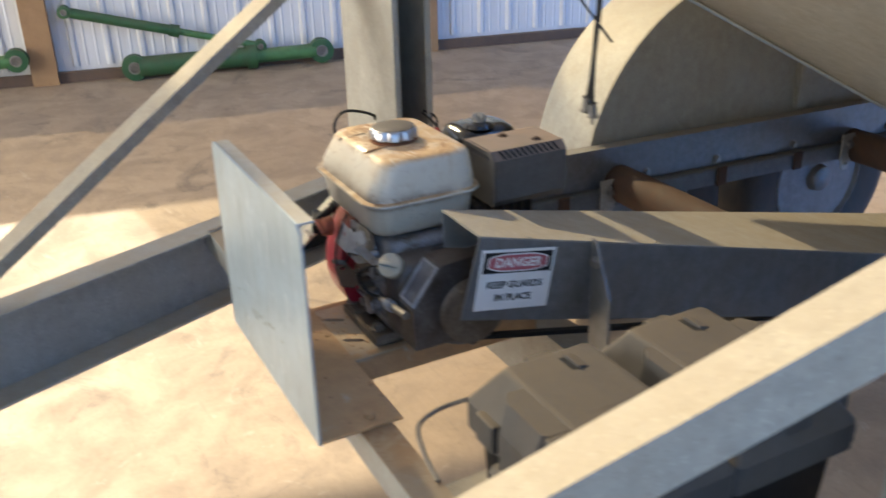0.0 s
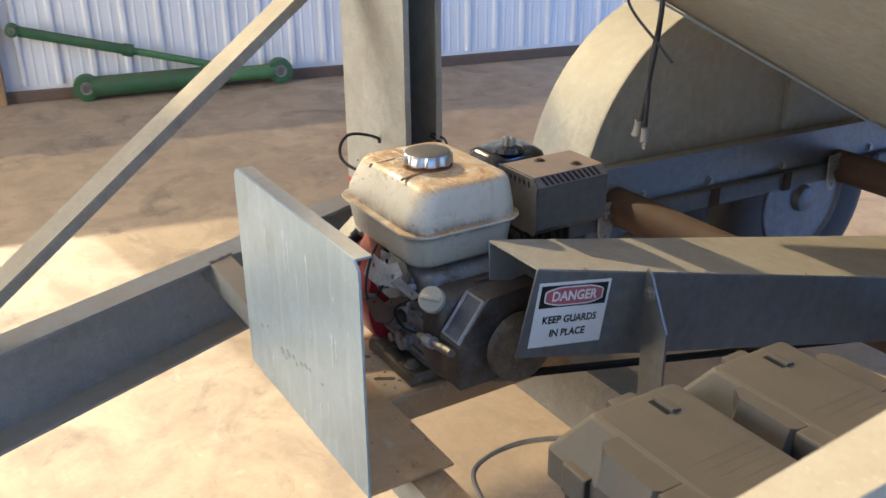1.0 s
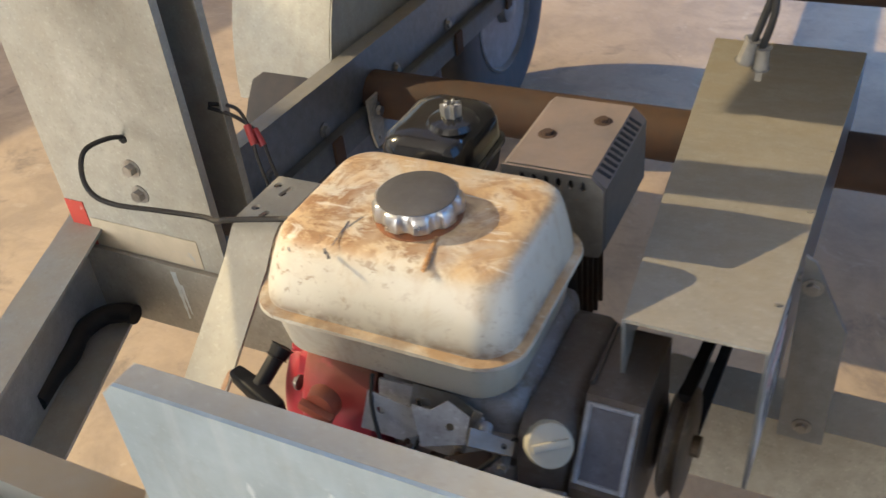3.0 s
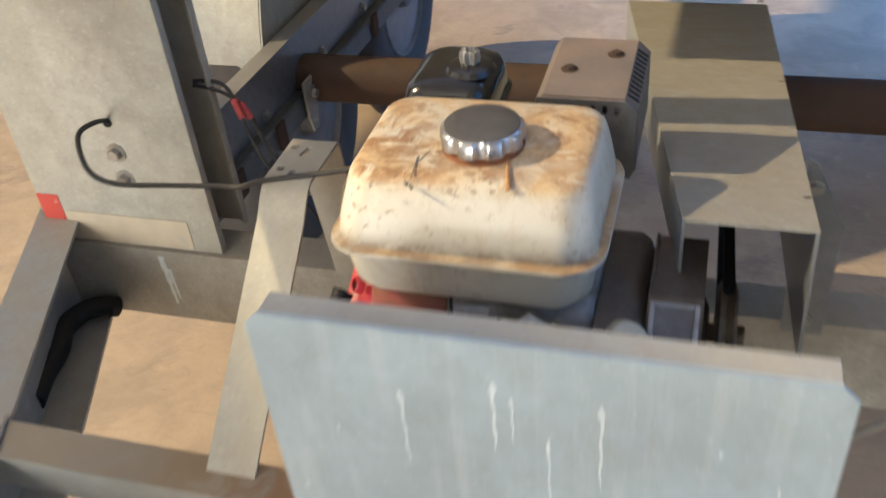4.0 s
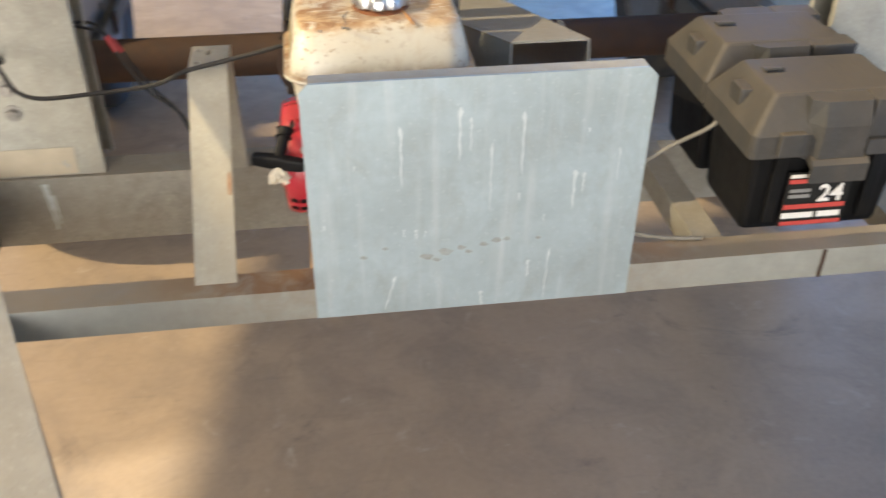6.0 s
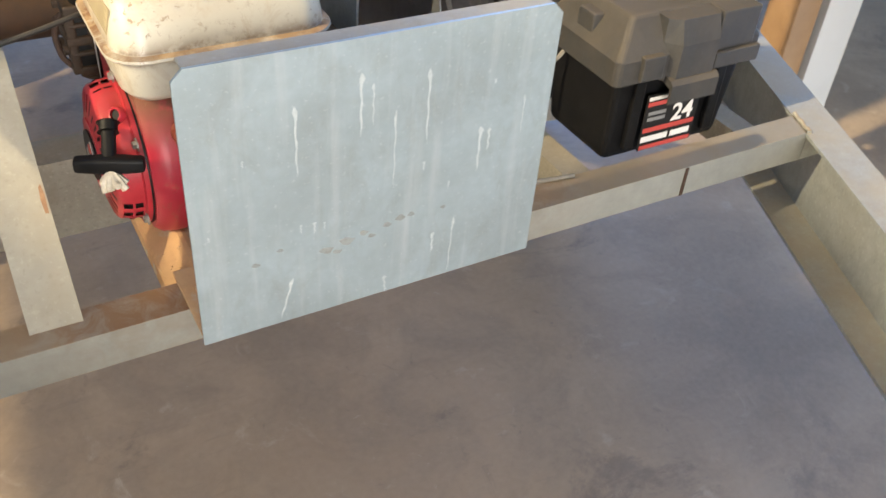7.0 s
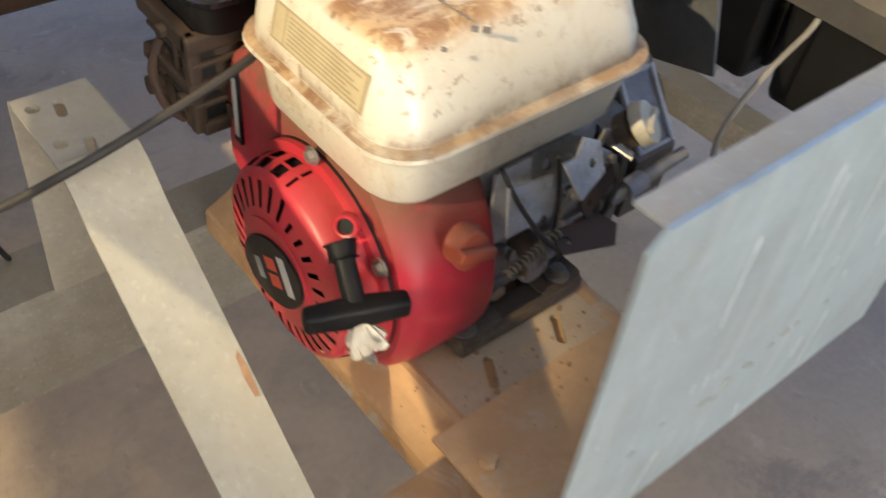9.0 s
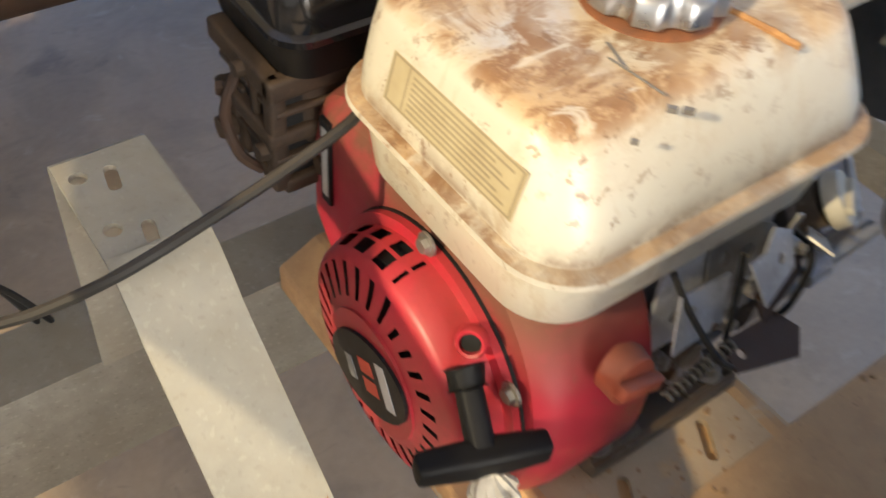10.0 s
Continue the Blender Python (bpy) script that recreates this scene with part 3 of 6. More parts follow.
def shed():
    fl = part("floor", box(-60, 60, -60, 60, -0.3, 0.0), FLOOR)
    tagged(fl, "dusty tan concrete floor with dark stains", "floor", kind="structure")
    # above 0.9 the west wall is unseen; its openings are shaped to steer the sun
    west = box(W - 0.12, W, S, N, 0.0, 0.9)
    box(W - 0.12, W, 0.3, N, 3.8, H, bm=west)
    box(W - 0.12, W, 6.5, N, 0.9, 3.8, bm=west)
    box(W - 0.12, W, S, 0.3, 5.9, H, bm=west)
    box(W - 0.12, W, S, PANEL_Y, 3.4, 4.93, bm=west)
    box(W - 0.12, W, S, -3.2, 4.93, 5.9, bm=west)
    # unseen beams, added to keep sun off chosen parts of floor and machine
    wall("sun_block_beam", box(W - 0.14, W + 0.02, PANEL_Y, -1.18, 3.49, 4.36), "unseen timber beam added over the west opening to keep sun off the floor", WOOD, "beam")
    wall("sun_block_beam", box(W - 0.14, W + 0.02, -1.178, 0.3, 3.48, 3.69, bm=box(W - 0.14, W + 0.02, -1.178, -0.75, 3.692, 4.4)), "unseen timber beam added over the west opening to keep sun off the floor", WOOD, "beam")
    # unseen rails, added where stray sun would reach floor, plate or guard
    wall("sun_block_rail", box(W - 0.14, W + 0.02, PANEL_Y, -1.88, 4.732, 4.95, bm=box(W - 0.14, W + 0.02, PANEL_Y, -1.715, 4.60, 4.73, bm=box(W - 0.14, W + 0.02, PANEL_Y, -1.815, 4.362, 4.598))), "unseen timber rail added across the light panel to block sun patches", WOOD, "beam")
    wall("sun_block_rail", box(W - 0.14, W - 0.062, -0.15, 0.70, 2.98, 3.32), "unseen timber rail added behind the light strip to shade the floor", WOOD, "beam")
    wall("sun_block_rail", box(W - 0.14, W - 0.062, -1.40, -1.10, 4.37, 4.62), "unseen timber rail added behind the light panel to block sun", WOOD, "beam")
    # unseen sheets, added to set how much sun gets past the west wall
    wall("sun_filter_1", box(W - 0.06, W - 0.057, -3.2, PANEL_Y, 4.93, 5.9, bm=box(W - 0.06, W - 0.057, PANEL_Y, 0.3, 3.55, 5.9)), "unseen clouded fibreglass panel added to let weakened sun in over the door", FIBREGLASS, "window")
    wall("sun_filter_2", box(W - 0.06, W - 0.057, 0.302, 6.5, 1.9, 3.8, bm=box(W - 0.06, W - 0.057, -1.3, 0.3, 1.9, 3.48)), "unseen clear fibreglass strip added to let sun in along the wall", CLEAR_SHEET, "window")
    wall("sun_filter_3", box(W - 0.06, W - 0.057, S, 6.5, 0.9, 1.898), "unseen milky fibreglass strip added low along the wall", MILKY_SHEET, "window")
    wall("wall_west", ribs(west, W, -3.92, N - 0.1, 0.10, 0.89, 1), "white ribbed metal wall sheeting, scuffed near the floor")
    wall("wall_north", box(W, EAST, N, N + 0.12, 0, H), "plain white metal end wall")
    south = box(W, -2.0, S - 0.12, S, 0, H)
    box(-2.0, EAST, S - 0.12, S, 5.2, H, bm=south)
    wall("wall_south", south, "white metal end wall round an open door")
    east = box(EAST, EAST + 0.12, S, -0.65, 0, H)
    box(EAST, EAST + 0.12, -0.65, 1.35, 3.9, H, bm=east)
    box(EAST, EAST + 0.12, 1.35, 2.75, 0, H, bm=east)
    box(EAST, EAST + 0.12, 7.5, N, 0, H, bm=east)
    box(EAST, EAST + 0.12, 2.75, 7.5, 4.4, H, bm=east)
    wall("wall_east", ribs(east, EAST, 1.5, 2.7, 0.02, H - 0.01, -1), "white ribbed metal side wall beside an open door")
    wall("ceiling", box(W - 0.12, EAST + 0.12, S - 0.12, N + 0.12, H, H + 0.12), "plain white metal shed ceiling", category="ceiling")
    wall("baseboard", box(W + 0.02, W + 0.06, S, N, 0, 0.075, 0.006), "dark dusty timber along the wall base", DARK_TRIM, "baseboard")
    for yy in (-1.005, 1.72, 4.45, 7.1):
        p = part("wooden_post", box(W + 0.02, W + 0.10, yy, yy + 0.17, 0, 0.9, 0.004), WOOD)
        p.matrix_world = BARN
        tagged(p, "square brown wooden post against the white wall", "post", group="wall posts")
    jamb = part("wooden_post", box(EAST - 0.10, EAST - 0.02, 1.36, 1.50, 0, 4.4, 0.004), WOOD)
    jamb.matrix_world = BARN
    tagged(jamb, "square brown wooden post at the door side", "post", group="wall posts")


shed()


# ---- the trailer frame ----
FT = 0.742                            # top of the frame
CX = 0.30                             # middle of the trailer
SL = 0.405                            # how far the drawbar sides run in per metre


def c_profile(depth, height, t=0.006, lip=0.0):
    """Web at u=0, flanges to +u."""
    return [(0, 0), (depth, 0), (depth, -t), (t, -t), (t, -height + t), (depth, -height + t), (depth, -height), (0, -height)]


def mirror(p):
    return (2 * CX - p[0], p[1], p[2])


frame_thing = thing("trailer", "dusty galvanised steel trailer chassis with a drawbar", "trailer", at=pose(CX, 0.3, 0))
FT_INV = pose(-CX, -0.3, 0)


def fpart(name, bm, mat, label=""):
    if name in ("drawbar_channel", "front_rail", "cross_channel", "side_channel", "cross_rail"):
        bevel(bm, 0.0014, 2)
    return part(name, moved(bm, FT_INV), mat, frame_thing, label)


def side_x(y):
    return -0.43 - SL * (y - 0.064)


# drawbar sides: the channel opens to the inside
for sgn in (0, 1):
    a, b = (side_x(-1.35) - 0.07, -1.35, FT), (side_x(0.56) - 0.07, 0.56, FT)
    prof = c_profile(0.07, 0.19)
    if sgn:
        a, b = mirror(a), mirror(b)
        prof = [(-u, v) for u, v in prof]
    fpart("drawbar_channel", extrude(prof, a, b), GALV, "galvanised channel, bluish in the shade, dusty on top")
# front rail: an angle with its leg down at the front
fr = [(0.066, FT), (0.066, FT - 0.052), (0.071, FT - 0.052), (0.071, FT - 0.006), (0.118, FT - 0.006), (0.118, FT)]
fpart("front_rail", loft([[(side_x(y) + 0.001, y, z) for y, z in fr], [(2 * CX - side_x(y) - 0.001, y, z) for y, z in fr]]), RAIL_RUSTY, "dusty steel angle across the frame, rusty near the shield")
fpart("weld_seam", box(0.768, 0.774, 0.0645, 0.0665, FT - 0.052, FT - 0.001), RUST, "dark weld seam")
# added plate that keeps the lit floor from showing through the base slots
fpart("slot_stop", box(0.03, 0.215, 0.13, 0.48, FT - 0.010, FT - 0.0065), DIRT_STEEL, "brown plate added under the slots to hide the lit floor")
for x0 in (-0.495, 1.031):
    fpart("rail_end", box(x0, x0 + 0.064, 0.0662, 0.0708, FT - 0.052, FT - 0.0066), RAIL)
for k in (0, 1):
    bead = []
    for i in range(15):
        y = 0.064 + 0.056 * i / 14
        x = side_x(y) + 0.0008 * math.sin(5 * i)
        bead.append((2 * CX - x if k else x, y, FT + 0.0012 + 0.0010 * math.sin(7.3 * i)))
    fpart("weld_bead", tube(bead, 0.0042, 8, 3), RAIL, "rough weld bead")
# cross channel under the post
xc = [(0.500, 0.566), (0.57, 0.566), (0.57, 0.572), (0.506, 0.572), (0.506, 0.697), (0.57, 0.697), (0.57, 0.703), (0.500, 0.703)]
fpart("cross_channel", loft([[(x, y, z) for y, z in xc] for x in (-0.655, 1.255)]), GALV_DUSTY, "dusty galvanised cross channel")
# long side channels to the back
for x0, s in ((-0.602, -1), (2 * CX + 0.602, 1)):
    a, b = (x0, 0.57, 0.695), (x0 - 0.06 * s, 4.2, 0.62)
    prof = [(s * u, v) for u, v in c_profile(0.042, 0.120)]
    fpart("side_channel", extrude(prof, a, b), GALV_SHADED, "long galvanised side channel")
    at = lambda y: Vector(a).lerp(Vector(b), (y - 0.57) / 3.63)
    beam = [(-s * u, v) for u, v in ((-0.012, -0.121), (0.022, -0.121), (0.026, -0.127), (0.026, -0.176), (-0.012, -0.176))]
    fpart("spring_beam", bevel(extrude(beam, at(0.72), at(3.6)), 0.003, 1), GALV_DARK, "dark galvanised beam under the channel")
    for y in (0.92, 1.12, 1.44, 1.72, 2.05, 2.5):
        c = at(y) + Vector((-s * 0.001, 0, -0.100))
        bolt(c, (-s, 0, 0), frame_thing, 0.011, 0.010).data.transform(FT_INV)
        fpart("clamp", box(min(c.x - s * 0.026, c.x - s * 0.034), max(c.x - s * 0.026, c.x - s * 0.034), y - 0.018, y + 0.018, c.z - 0.078, c.z - 0.018, 0.002), RUST, "rusty clamp plate")
    for y in (1.27, 2.27):
        c = at(y)
        hang = moved(holed([(-0.028, 0.0), (0.028, 0.0), (0.026, -0.085), (0.012, -0.128), (-0.012, -0.128), (-0.026, -0.085)], [circle(0.0, -0.105, 0.006)], 0.006, 0), Matrix(((0, 0, 1, c.x - s * 0.040), (1, 0, 0, y), (0, 1, 0, c.z - 0.085), (0, 0, 0, 1))))
        fpart("hanger", hang, GALV_DUSTY, "pale galvanised hanger plate")
        bolt((c.x - s * 0.044, y, c.z - 0.120), (-s, 0, 0), frame_thing, 0.012, 0.012).data.transform(FT_INV)
# engine base, tray and battery rails
base = holed([(0.036, 0.119), (0.240, 0.119), (0.228, 0.50), (0.036, 0.50)], [stadium(0.089, 0.160, 0.036, 0.010, 60), stadium(0.174, 0.162, 0.036, 0.010, 60), stadium(0.05, 0.46, 0.03, 0.010, 90)], 0.006, FT)
fpart("engine_base", base, BASE_STEEL, "steel engine base, dusty brown")
fold = [(-0.0075, FT - 0.046), (-0.0075, FT - 0.020), (-0.005, FT - 0.0165), (0.004, FT - 0.0125), (0.016, FT - 0.0065), (0.024, FT - 0.0015), (0.029, FT + 0.0012), (0.035, FT + 0.0018), (0.040, FT + 0.0006), (0.040, FT - 0.0035), (0.028, FT - 0.006), (0.004, FT - 0.018), (-0.0035, FT - 0.022), (-0.0035, FT - 0.046)]
fpart("base_fold", loft([[(x, y, z) for x, z in fold] for y in (0.1192, 0.4985)]), DIRT_STEEL, "folded base edge caked with orange dirt")
edge = [(-0.0075, FT - 0.046), (-0.0075, FT - 0.006), (-0.0062, FT - 0.0022), (-0.003, FT + 0.0004), (0.004, FT + 0.0014), (0.012, FT + 0.0004), (0.012, FT - 0.004), (-0.0035, FT - 0.006), (-0.0035, FT - 0.046)]
fpart("base_fold", loft([[(2 * 0.116 - x, y, z) for x, z in edge] for y in (0.1192, 0.4985)]), DIRT_STEEL, "folded base edge caked with orange dirt")
ridge = []
for k in range(24):
    ridge.append((0.026 + 0.198 * k / 23, 0.1225 + 0.0012 * math.sin(2.3 * k), FT + 0.0006 + 0.0010 * math.sin(1.7 * k)))
fpart("dirt_ridge", tube(ridge, 0.0048, 7, 3), DIRT_STEEL, "ridge of orange dirt along the joint")
for x in (0.588, 0.925):
    prof = [(x, FT - 0.008), (x + 0.045, FT - 0.008), (x + 0.045, FT - 0.013), (x + 0.005, FT - 0.013), (x + 0.005, FT - 0.052), (x, FT - 0.052)]
    fpart("cross_rail", loft([[(xx, y, z) for xx, z in prof] for y in (0.120, 0.498)]), GALV_DUSTY, "dusty steel angle")
for yy, zz in ((1.335, 0.565), (2.33, 0.52)):
    fpart("axle_tube", cylinder((-0.62, yy, zz), (1.22, yy, zz), 0.055, n=28), RUST, "rusty brown round tube").data.set_sharp_from_angle(angle=radians(40))


def wheel(x, y):
    s, m = (1 if x < CX else -1), pose(x, y, 0.36)
    w = fpart("wheel", moved(lathe([(0.20, -0.085), (0.225, -0.10), (0.30, -0.108), (0.345, -0.095), (0.36, -0.06), (0.36, 0.06), (0.345, 0.095), (0.30, 0.108), (0.225, 0.10), (0.20, 0.085)], (0, 0, 0), (1, 0, 0), 48), m), TYRE, "dusty grey rubber tyre on a pale steel rim")
    w.data.shade_smooth()
    part("rim", moved(moved(lathe([(0.202, 0.086), (0.212, 0.096), (0.205, 0.10), (0.185, 0.07), (0.17, 0.02), (0.09, 0.03), (0.06, 0.05), (0.045, 0.11), (0.03, 0.12)], (0, 0, 0), (s, 0, 0), 40), m), FT_INV), CHROME_DULL, w, "pale steel rim", True)


for yy in (1.50, 2.33):
    wheel(-0.775, yy)
    wheel(2 * CX + 0.775, yy)


# ---- posts and braces ----
def c_sheet(x0, x1, y0, y1, z0, z1, t, lip):
    """A lipped channel standing upright, open towards x1, folded from one sheet."""
    k = 1 if x1 > x0 else -1
    t, lip = t, lip
    out = [(x1, y0 + lip), (x1, y0), (x0, y0), (x0, y1), (x1, y1), (x1, y1 - lip)]
    inn = [(x1 - k * t, y1 - lip), (x1 - k * t, y1 - t), (x0 + k * t, y1 - t), (x0 + k * t, y0 + t), (x1 - k * t, y0 + t), (x1 - k * t, y0 + lip)]
    return loft([[(x, y, z) for x, y in out + inn] for z in (z0, z1)])


def post(x0, x1, marked):
    p = thing("upright_post", "galvanised sheet steel upright with two bolts, streaked and dusty", "post", group="hopper posts", at=pose((x0 + x1) / 2, 0.55, 0.70))
    inv = pose(-(x0 + x1) / 2, -0.55, -0.70)
    part("channel", moved(bevel(c_sheet(*((x0, x1) if marked else (x1, x0)), 0.507, 0.60, 0.7045, 2.9, 0.004, 0.014), 0.0012, 2), inv), GALV_MATT, p)
    if marked:
        for z in (0.875, 0.830):
            b = bolt((-0.489, 0.507, z), (0, -1, 0), None, 0.010, 0.012)
            b.data.transform(inv)
            b.parent = p
        part("label", moved(box(-0.622, -0.408, 0.5055, 0.5067, 0.708, 0.760), inv), PAPER, p, "faded tan paper label, worn at the edges")
        part("red_sticker", moved(box(-0.662, -0.624, 0.5055, 0.5067, 0.7055, 0.788), inv), RED_PAPER, p, "scuffed red and white sticker")
        part("wire_hole", moved(cylinder((-0.487, 0.5045, 0.925), (-0.487, 0.507, 0.925), 0.007, n=14), inv), RUBBER, p)
    else:
        part("red_sticker", moved(box(1.224, 1.262, 0.5055, 0.5067, 0.7055, 0.788), inv), RED_PAPER, p, "scuffed red and white sticker")


post(-0.663, -0.362, True)
post(2 * CX + 0.362, 2 * CX + 0.663, False)


GALV_BRACE = surface("sunbleached_galvanised_angle", (0.45, 0.41, 0.32), (0.30, 0.27, 0.21), 35, 0.6, 0.15, 0.5, (0.45, 0.36, 0.24), 0.12, 6, 0.5, fleck=0.25, film=0.3)


def brace(sgn):
    a, b = Vector((-0.217, -0.527, 0.753)), Vector((-0.217, -0.527, 0.753)) + Vector((-0.301, 0.82, 0.486)) * 1.245
    up = (0.0, 0.0, 1.0)
    w, t = 0.055, 0.005
    prof = [(-w / 2, 0), (w / 2, 0), (w / 2, -t), (-w / 2 + t, -t), (-w / 2 + t, -w), (-w / 2, -w)]
    if sgn:
        a, b = Vector((2 * 0.287 - a.x, a.y, a.z)), Vector((2 * 0.287 - b.x, b.y, b.z))
        prof = [(-u, v) for u, v in prof]
    ob = part("diagonal_brace", bevel(extrude(prof, a, b, up), 0.0012, 2), GALV_BRACE)
    bolted = [bolt(a.lerp(b, k) + Vector((0, 0, 0.0)), (0, -0.5, 0.86), ob, 0.008, 0.008) for k in (0.035,)]
    tagged(ob, "galvanised angle brace rising from the drawbar to the post", "brace", group="drawbar braces")


brace(0)
brace(1)


# ---- hopper and fender ----
def hopper():
    h = thing("hopper", "large galvanised hopper with sloping sheet sides and a white-edged flange", "hopper", at=pose(CX, 2.0, 0.9))
    inv = pose(-CX, -2.0, -0.9)
    P, D = Vector((-0.546, 1.125, 1.30)), Vector((-0.435, -0.763, 0.478))
    lo, hi = P - D * 1.6, P + D * 0.34
    part("front_sheet", moved(slab([lo, mirror(lo), mirror(hi), hi], -0.004), inv), GALV_MATT, h)
    back_lo, back_hi = Vector((lo.x, lo.y + 0.5, lo.z)), Vector((hi.x, hi.y + 4.2, hi.z))
    part("side_sheet", moved(slab([lo, hi, back_hi, back_lo], 0.004), inv), GALV_MATT, h)
    part("side_sheet", moved(slab([mirror(lo), mirror(back_lo), mirror(back_hi), mirror(hi)], 0.004), inv), GALV_MATT, h)
    for s in (0, 1):
        a, b = (lo, hi) if not s else (Vector(mirror(lo)), Vector(mirror(hi)))
        part("corner_flange", moved(extrude([(-0.02, -0.012), (0.02, -0.012), (0.02, -0.006), (-0.02, -0.006)], a, b), inv), GALV, h, "bright galvanised corner flange")
    return h


hopper()


def fender(sgn):
    x_in, x_out = (-0.645, -0.915) if not sgn else (2 * CX + 0.645, 2 * CX + 0.915)
    f = thing("wheel_fender", "rounded galvanised sheet fender, sunlit in front and shaded behind", "fender", group="fenders", at=pose(x_in, 1.6, 0.7))
    inv = pose(-x_in, -1.6, -0.7)
    cy, cz, r = 1.86, 0.53, 0.61
    arc = [(cy - r * math.cos(radians(a)), cz + r * math.sin(radians(a))) for a in range(2, 91, 4)]
    outline = [(y, z) for y, z in arc] + [(2.9, cz + r), (2.9, 0.66)]
    side = loft([[(x_in, y, z) for y, z in outline], [(x_in + (x_out - x_in) * 0.013, y, z) for y, z in outline]])
    part("side_sheet", moved(side, inv), GALV_MATT, f)
    top = [(y, z) for y, z in arc] + [(2.9, cz + r)]
    strip = bmesh.new()
    rows = [[strip.verts.new((x, y, z)) for y, z in top] for x in (x_in + (x_out - x_in) * 0.02, x_out)]
    low = [[strip.verts.new((x, cy + (y - cy) * 0.985 if y < cy else y, cz + (z - cz) * 0.985)) for y, z in top] for x in (x_in + (x_out - x_in) * 0.02, x_out)]
    for i in range(len(top) - 1):
        strip.faces.new((rows[0][i], rows[0][i + 1], rows[1][i + 1], rows[1][i]))
        strip.faces.new((low[0][i], low[1][i], low[1][i + 1], low[0][i + 1]))
        strip.faces.new((rows[0][i], low[0][i], low[0][i + 1], rows[0][i + 1]))
        strip.faces.new((rows[1][i], rows[1][i + 1], low[1][i + 1], low[1][i]))
    part("top_sheet", moved(strip, inv), GALV_MATT, f, smooth=True)
    part("rib", moved(box(min(x_in, x_in + (0.02 if not sgn else -0.02)), max(x_in, x_in + (0.02 if not sgn else -0.02)), 2.10, 2.14, 0.67, cz + r), inv), GALV_MATT, f)


fender(0)
fender(1)


# ---- engine shield plate ----
def shield():
    s = thing("engine_shield", "upright galvanised steel plate with white drip streaks, bolted before the engine", "shield plate", at=pose(0.217, 0, 0.75))
    inv = pose(-0.217, 0, -0.75)
    x0, x1, z0, z1 = 0.0, 0.434, 0.7425, 1.088
    c = 0.012
    front = loft([[(x0, y, z0), (x1, y, z0), (x1, y, z1 - c), (x1 - c, y, z1), (x0 + c, y, z1), (x0, y, z1 - c)] for y in (0.0, 0.0035)])
    part("plate", moved(bevel(front, 0.0009, 2), inv), GALV_PLATE, s)
    part("top_lip", moved(box(x0 + c, x1 - c, 0.0035, 0.026, z1 - 0.0035, z1 + 0.0, 0.001), inv), GALV, s)
    part("foot", moved(box(x0 + 0.002, x1 - 0.002, 0.0035, 0.135, z0, z0 + 0.005, 0.001), inv), DIRT_STEEL, s, "dirt-covered foot flange")
    for x, z, ln, w, lean in ((0.118, 1.034, 0.085, 0.006, 0.0), (0.191, 1.056, 0.075, 0.007, 0.0), (0.205, 1.043, 0.050, 0.004, 0.0), (0.271, 1.046, 0.090, 0.006, 0.0), (0.232, 1.005, 0.10, 0.004, 0.0), (0.342, 0.958, 0.060, 0.008, 0.0), (0.354, 0.954, 0.030, 0.006, 0.0), (0.398, 0.99, 0.05, 0.003, 0), (0.136, 0.884, 0.016, 0.006, 0.0), (0.120, 0.886, 0.012, 0.004, 0.0), (0.148, 0.882, 0.010, 0.003, 0), (0.108, 0.812, 0.056, 0.006, -0.016), (0.316, 0.838, 0.086, 0.0045, -0.003), (0.288, 0.822, 0.030, 0.007, 0.0), (0.224, 0.775, 0.026, 0.007, 0.002), (0.270, 0.93, 0.012, 0.005, 0), (0.305, 0.895, 0.01, 0.003, 0), (0.018, 0.90, 0.006, 0.004, 0), (0.355, 1.018, 0.006, 0.005, 0), (0.060, 0.985, 0.008, 0.003, 0)):
        z, left, right = z - 0.010, [], []
        for k in range(13):
            f = k / 12
            half = 0.5 * w * (0.34 + 0.66 * math.exp(-((f - 0.05) / 0.10) ** 2) + 0.12 * math.sin(31 * f + 90 * x)) * min(1.0, (1 - f) * 5 + 0.1) * min(1.0, f * 9 + 0.25)
            mid = x + lean * f + 0.0007 * math.sin(17 * f + 200 * x)
            left.append((mid - half, z + w * 0.4 - ln * f))
            right.append((mid + half, z + w * 0.4 - ln * f))
        loop = right + left[::-1]
        part("zinc_run", moved(loft([[(a, y, c) for a, c in loop] for y in (0.0, -0.0003)]), inv), ZINC_RUN, s)
    for x, z, r in ((0.150, 0.832, 0.009), (0.163, 0.826, 0.006), (0.175, 0.838, 0.010), (0.196, 0.843, 0.006), (0.206, 0.836, 0.005), (0.226, 0.846, 0.006), (0.243, 0.851, 0.007), (0.257, 0.852, 0.005), (0.300, 0.850, 0.004), (0.066, 0.838, 0.005), (0.095, 0.850, 0.004)):
        r *= 0.62
        loop = [(x + 1.5 * r * (1 + 0.25 * math.sin(3 * a + 40 * x)) * math.cos(a), z + r * 0.8 * (1 + 0.3 * math.cos(2 * a + 70 * z)) * math.sin(a)) for a in (2 * math.pi * k / 14 for k in range(14))]
        part("dirt_spot", moved(loft([[(a, y, c) for a, c in loop] for y in (0.0, -0.0004)]), inv), DIRT_SPOT, s)
    for x in (0.024, 0.408):
        b = bolt((x, 0.090, z0 + 0.005), (0, 0, 1), None, 0.0085, 0.009, False)
        b.data.materials[0] = DIRT_STEEL
        b.data.transform(inv)
        b.parent = s


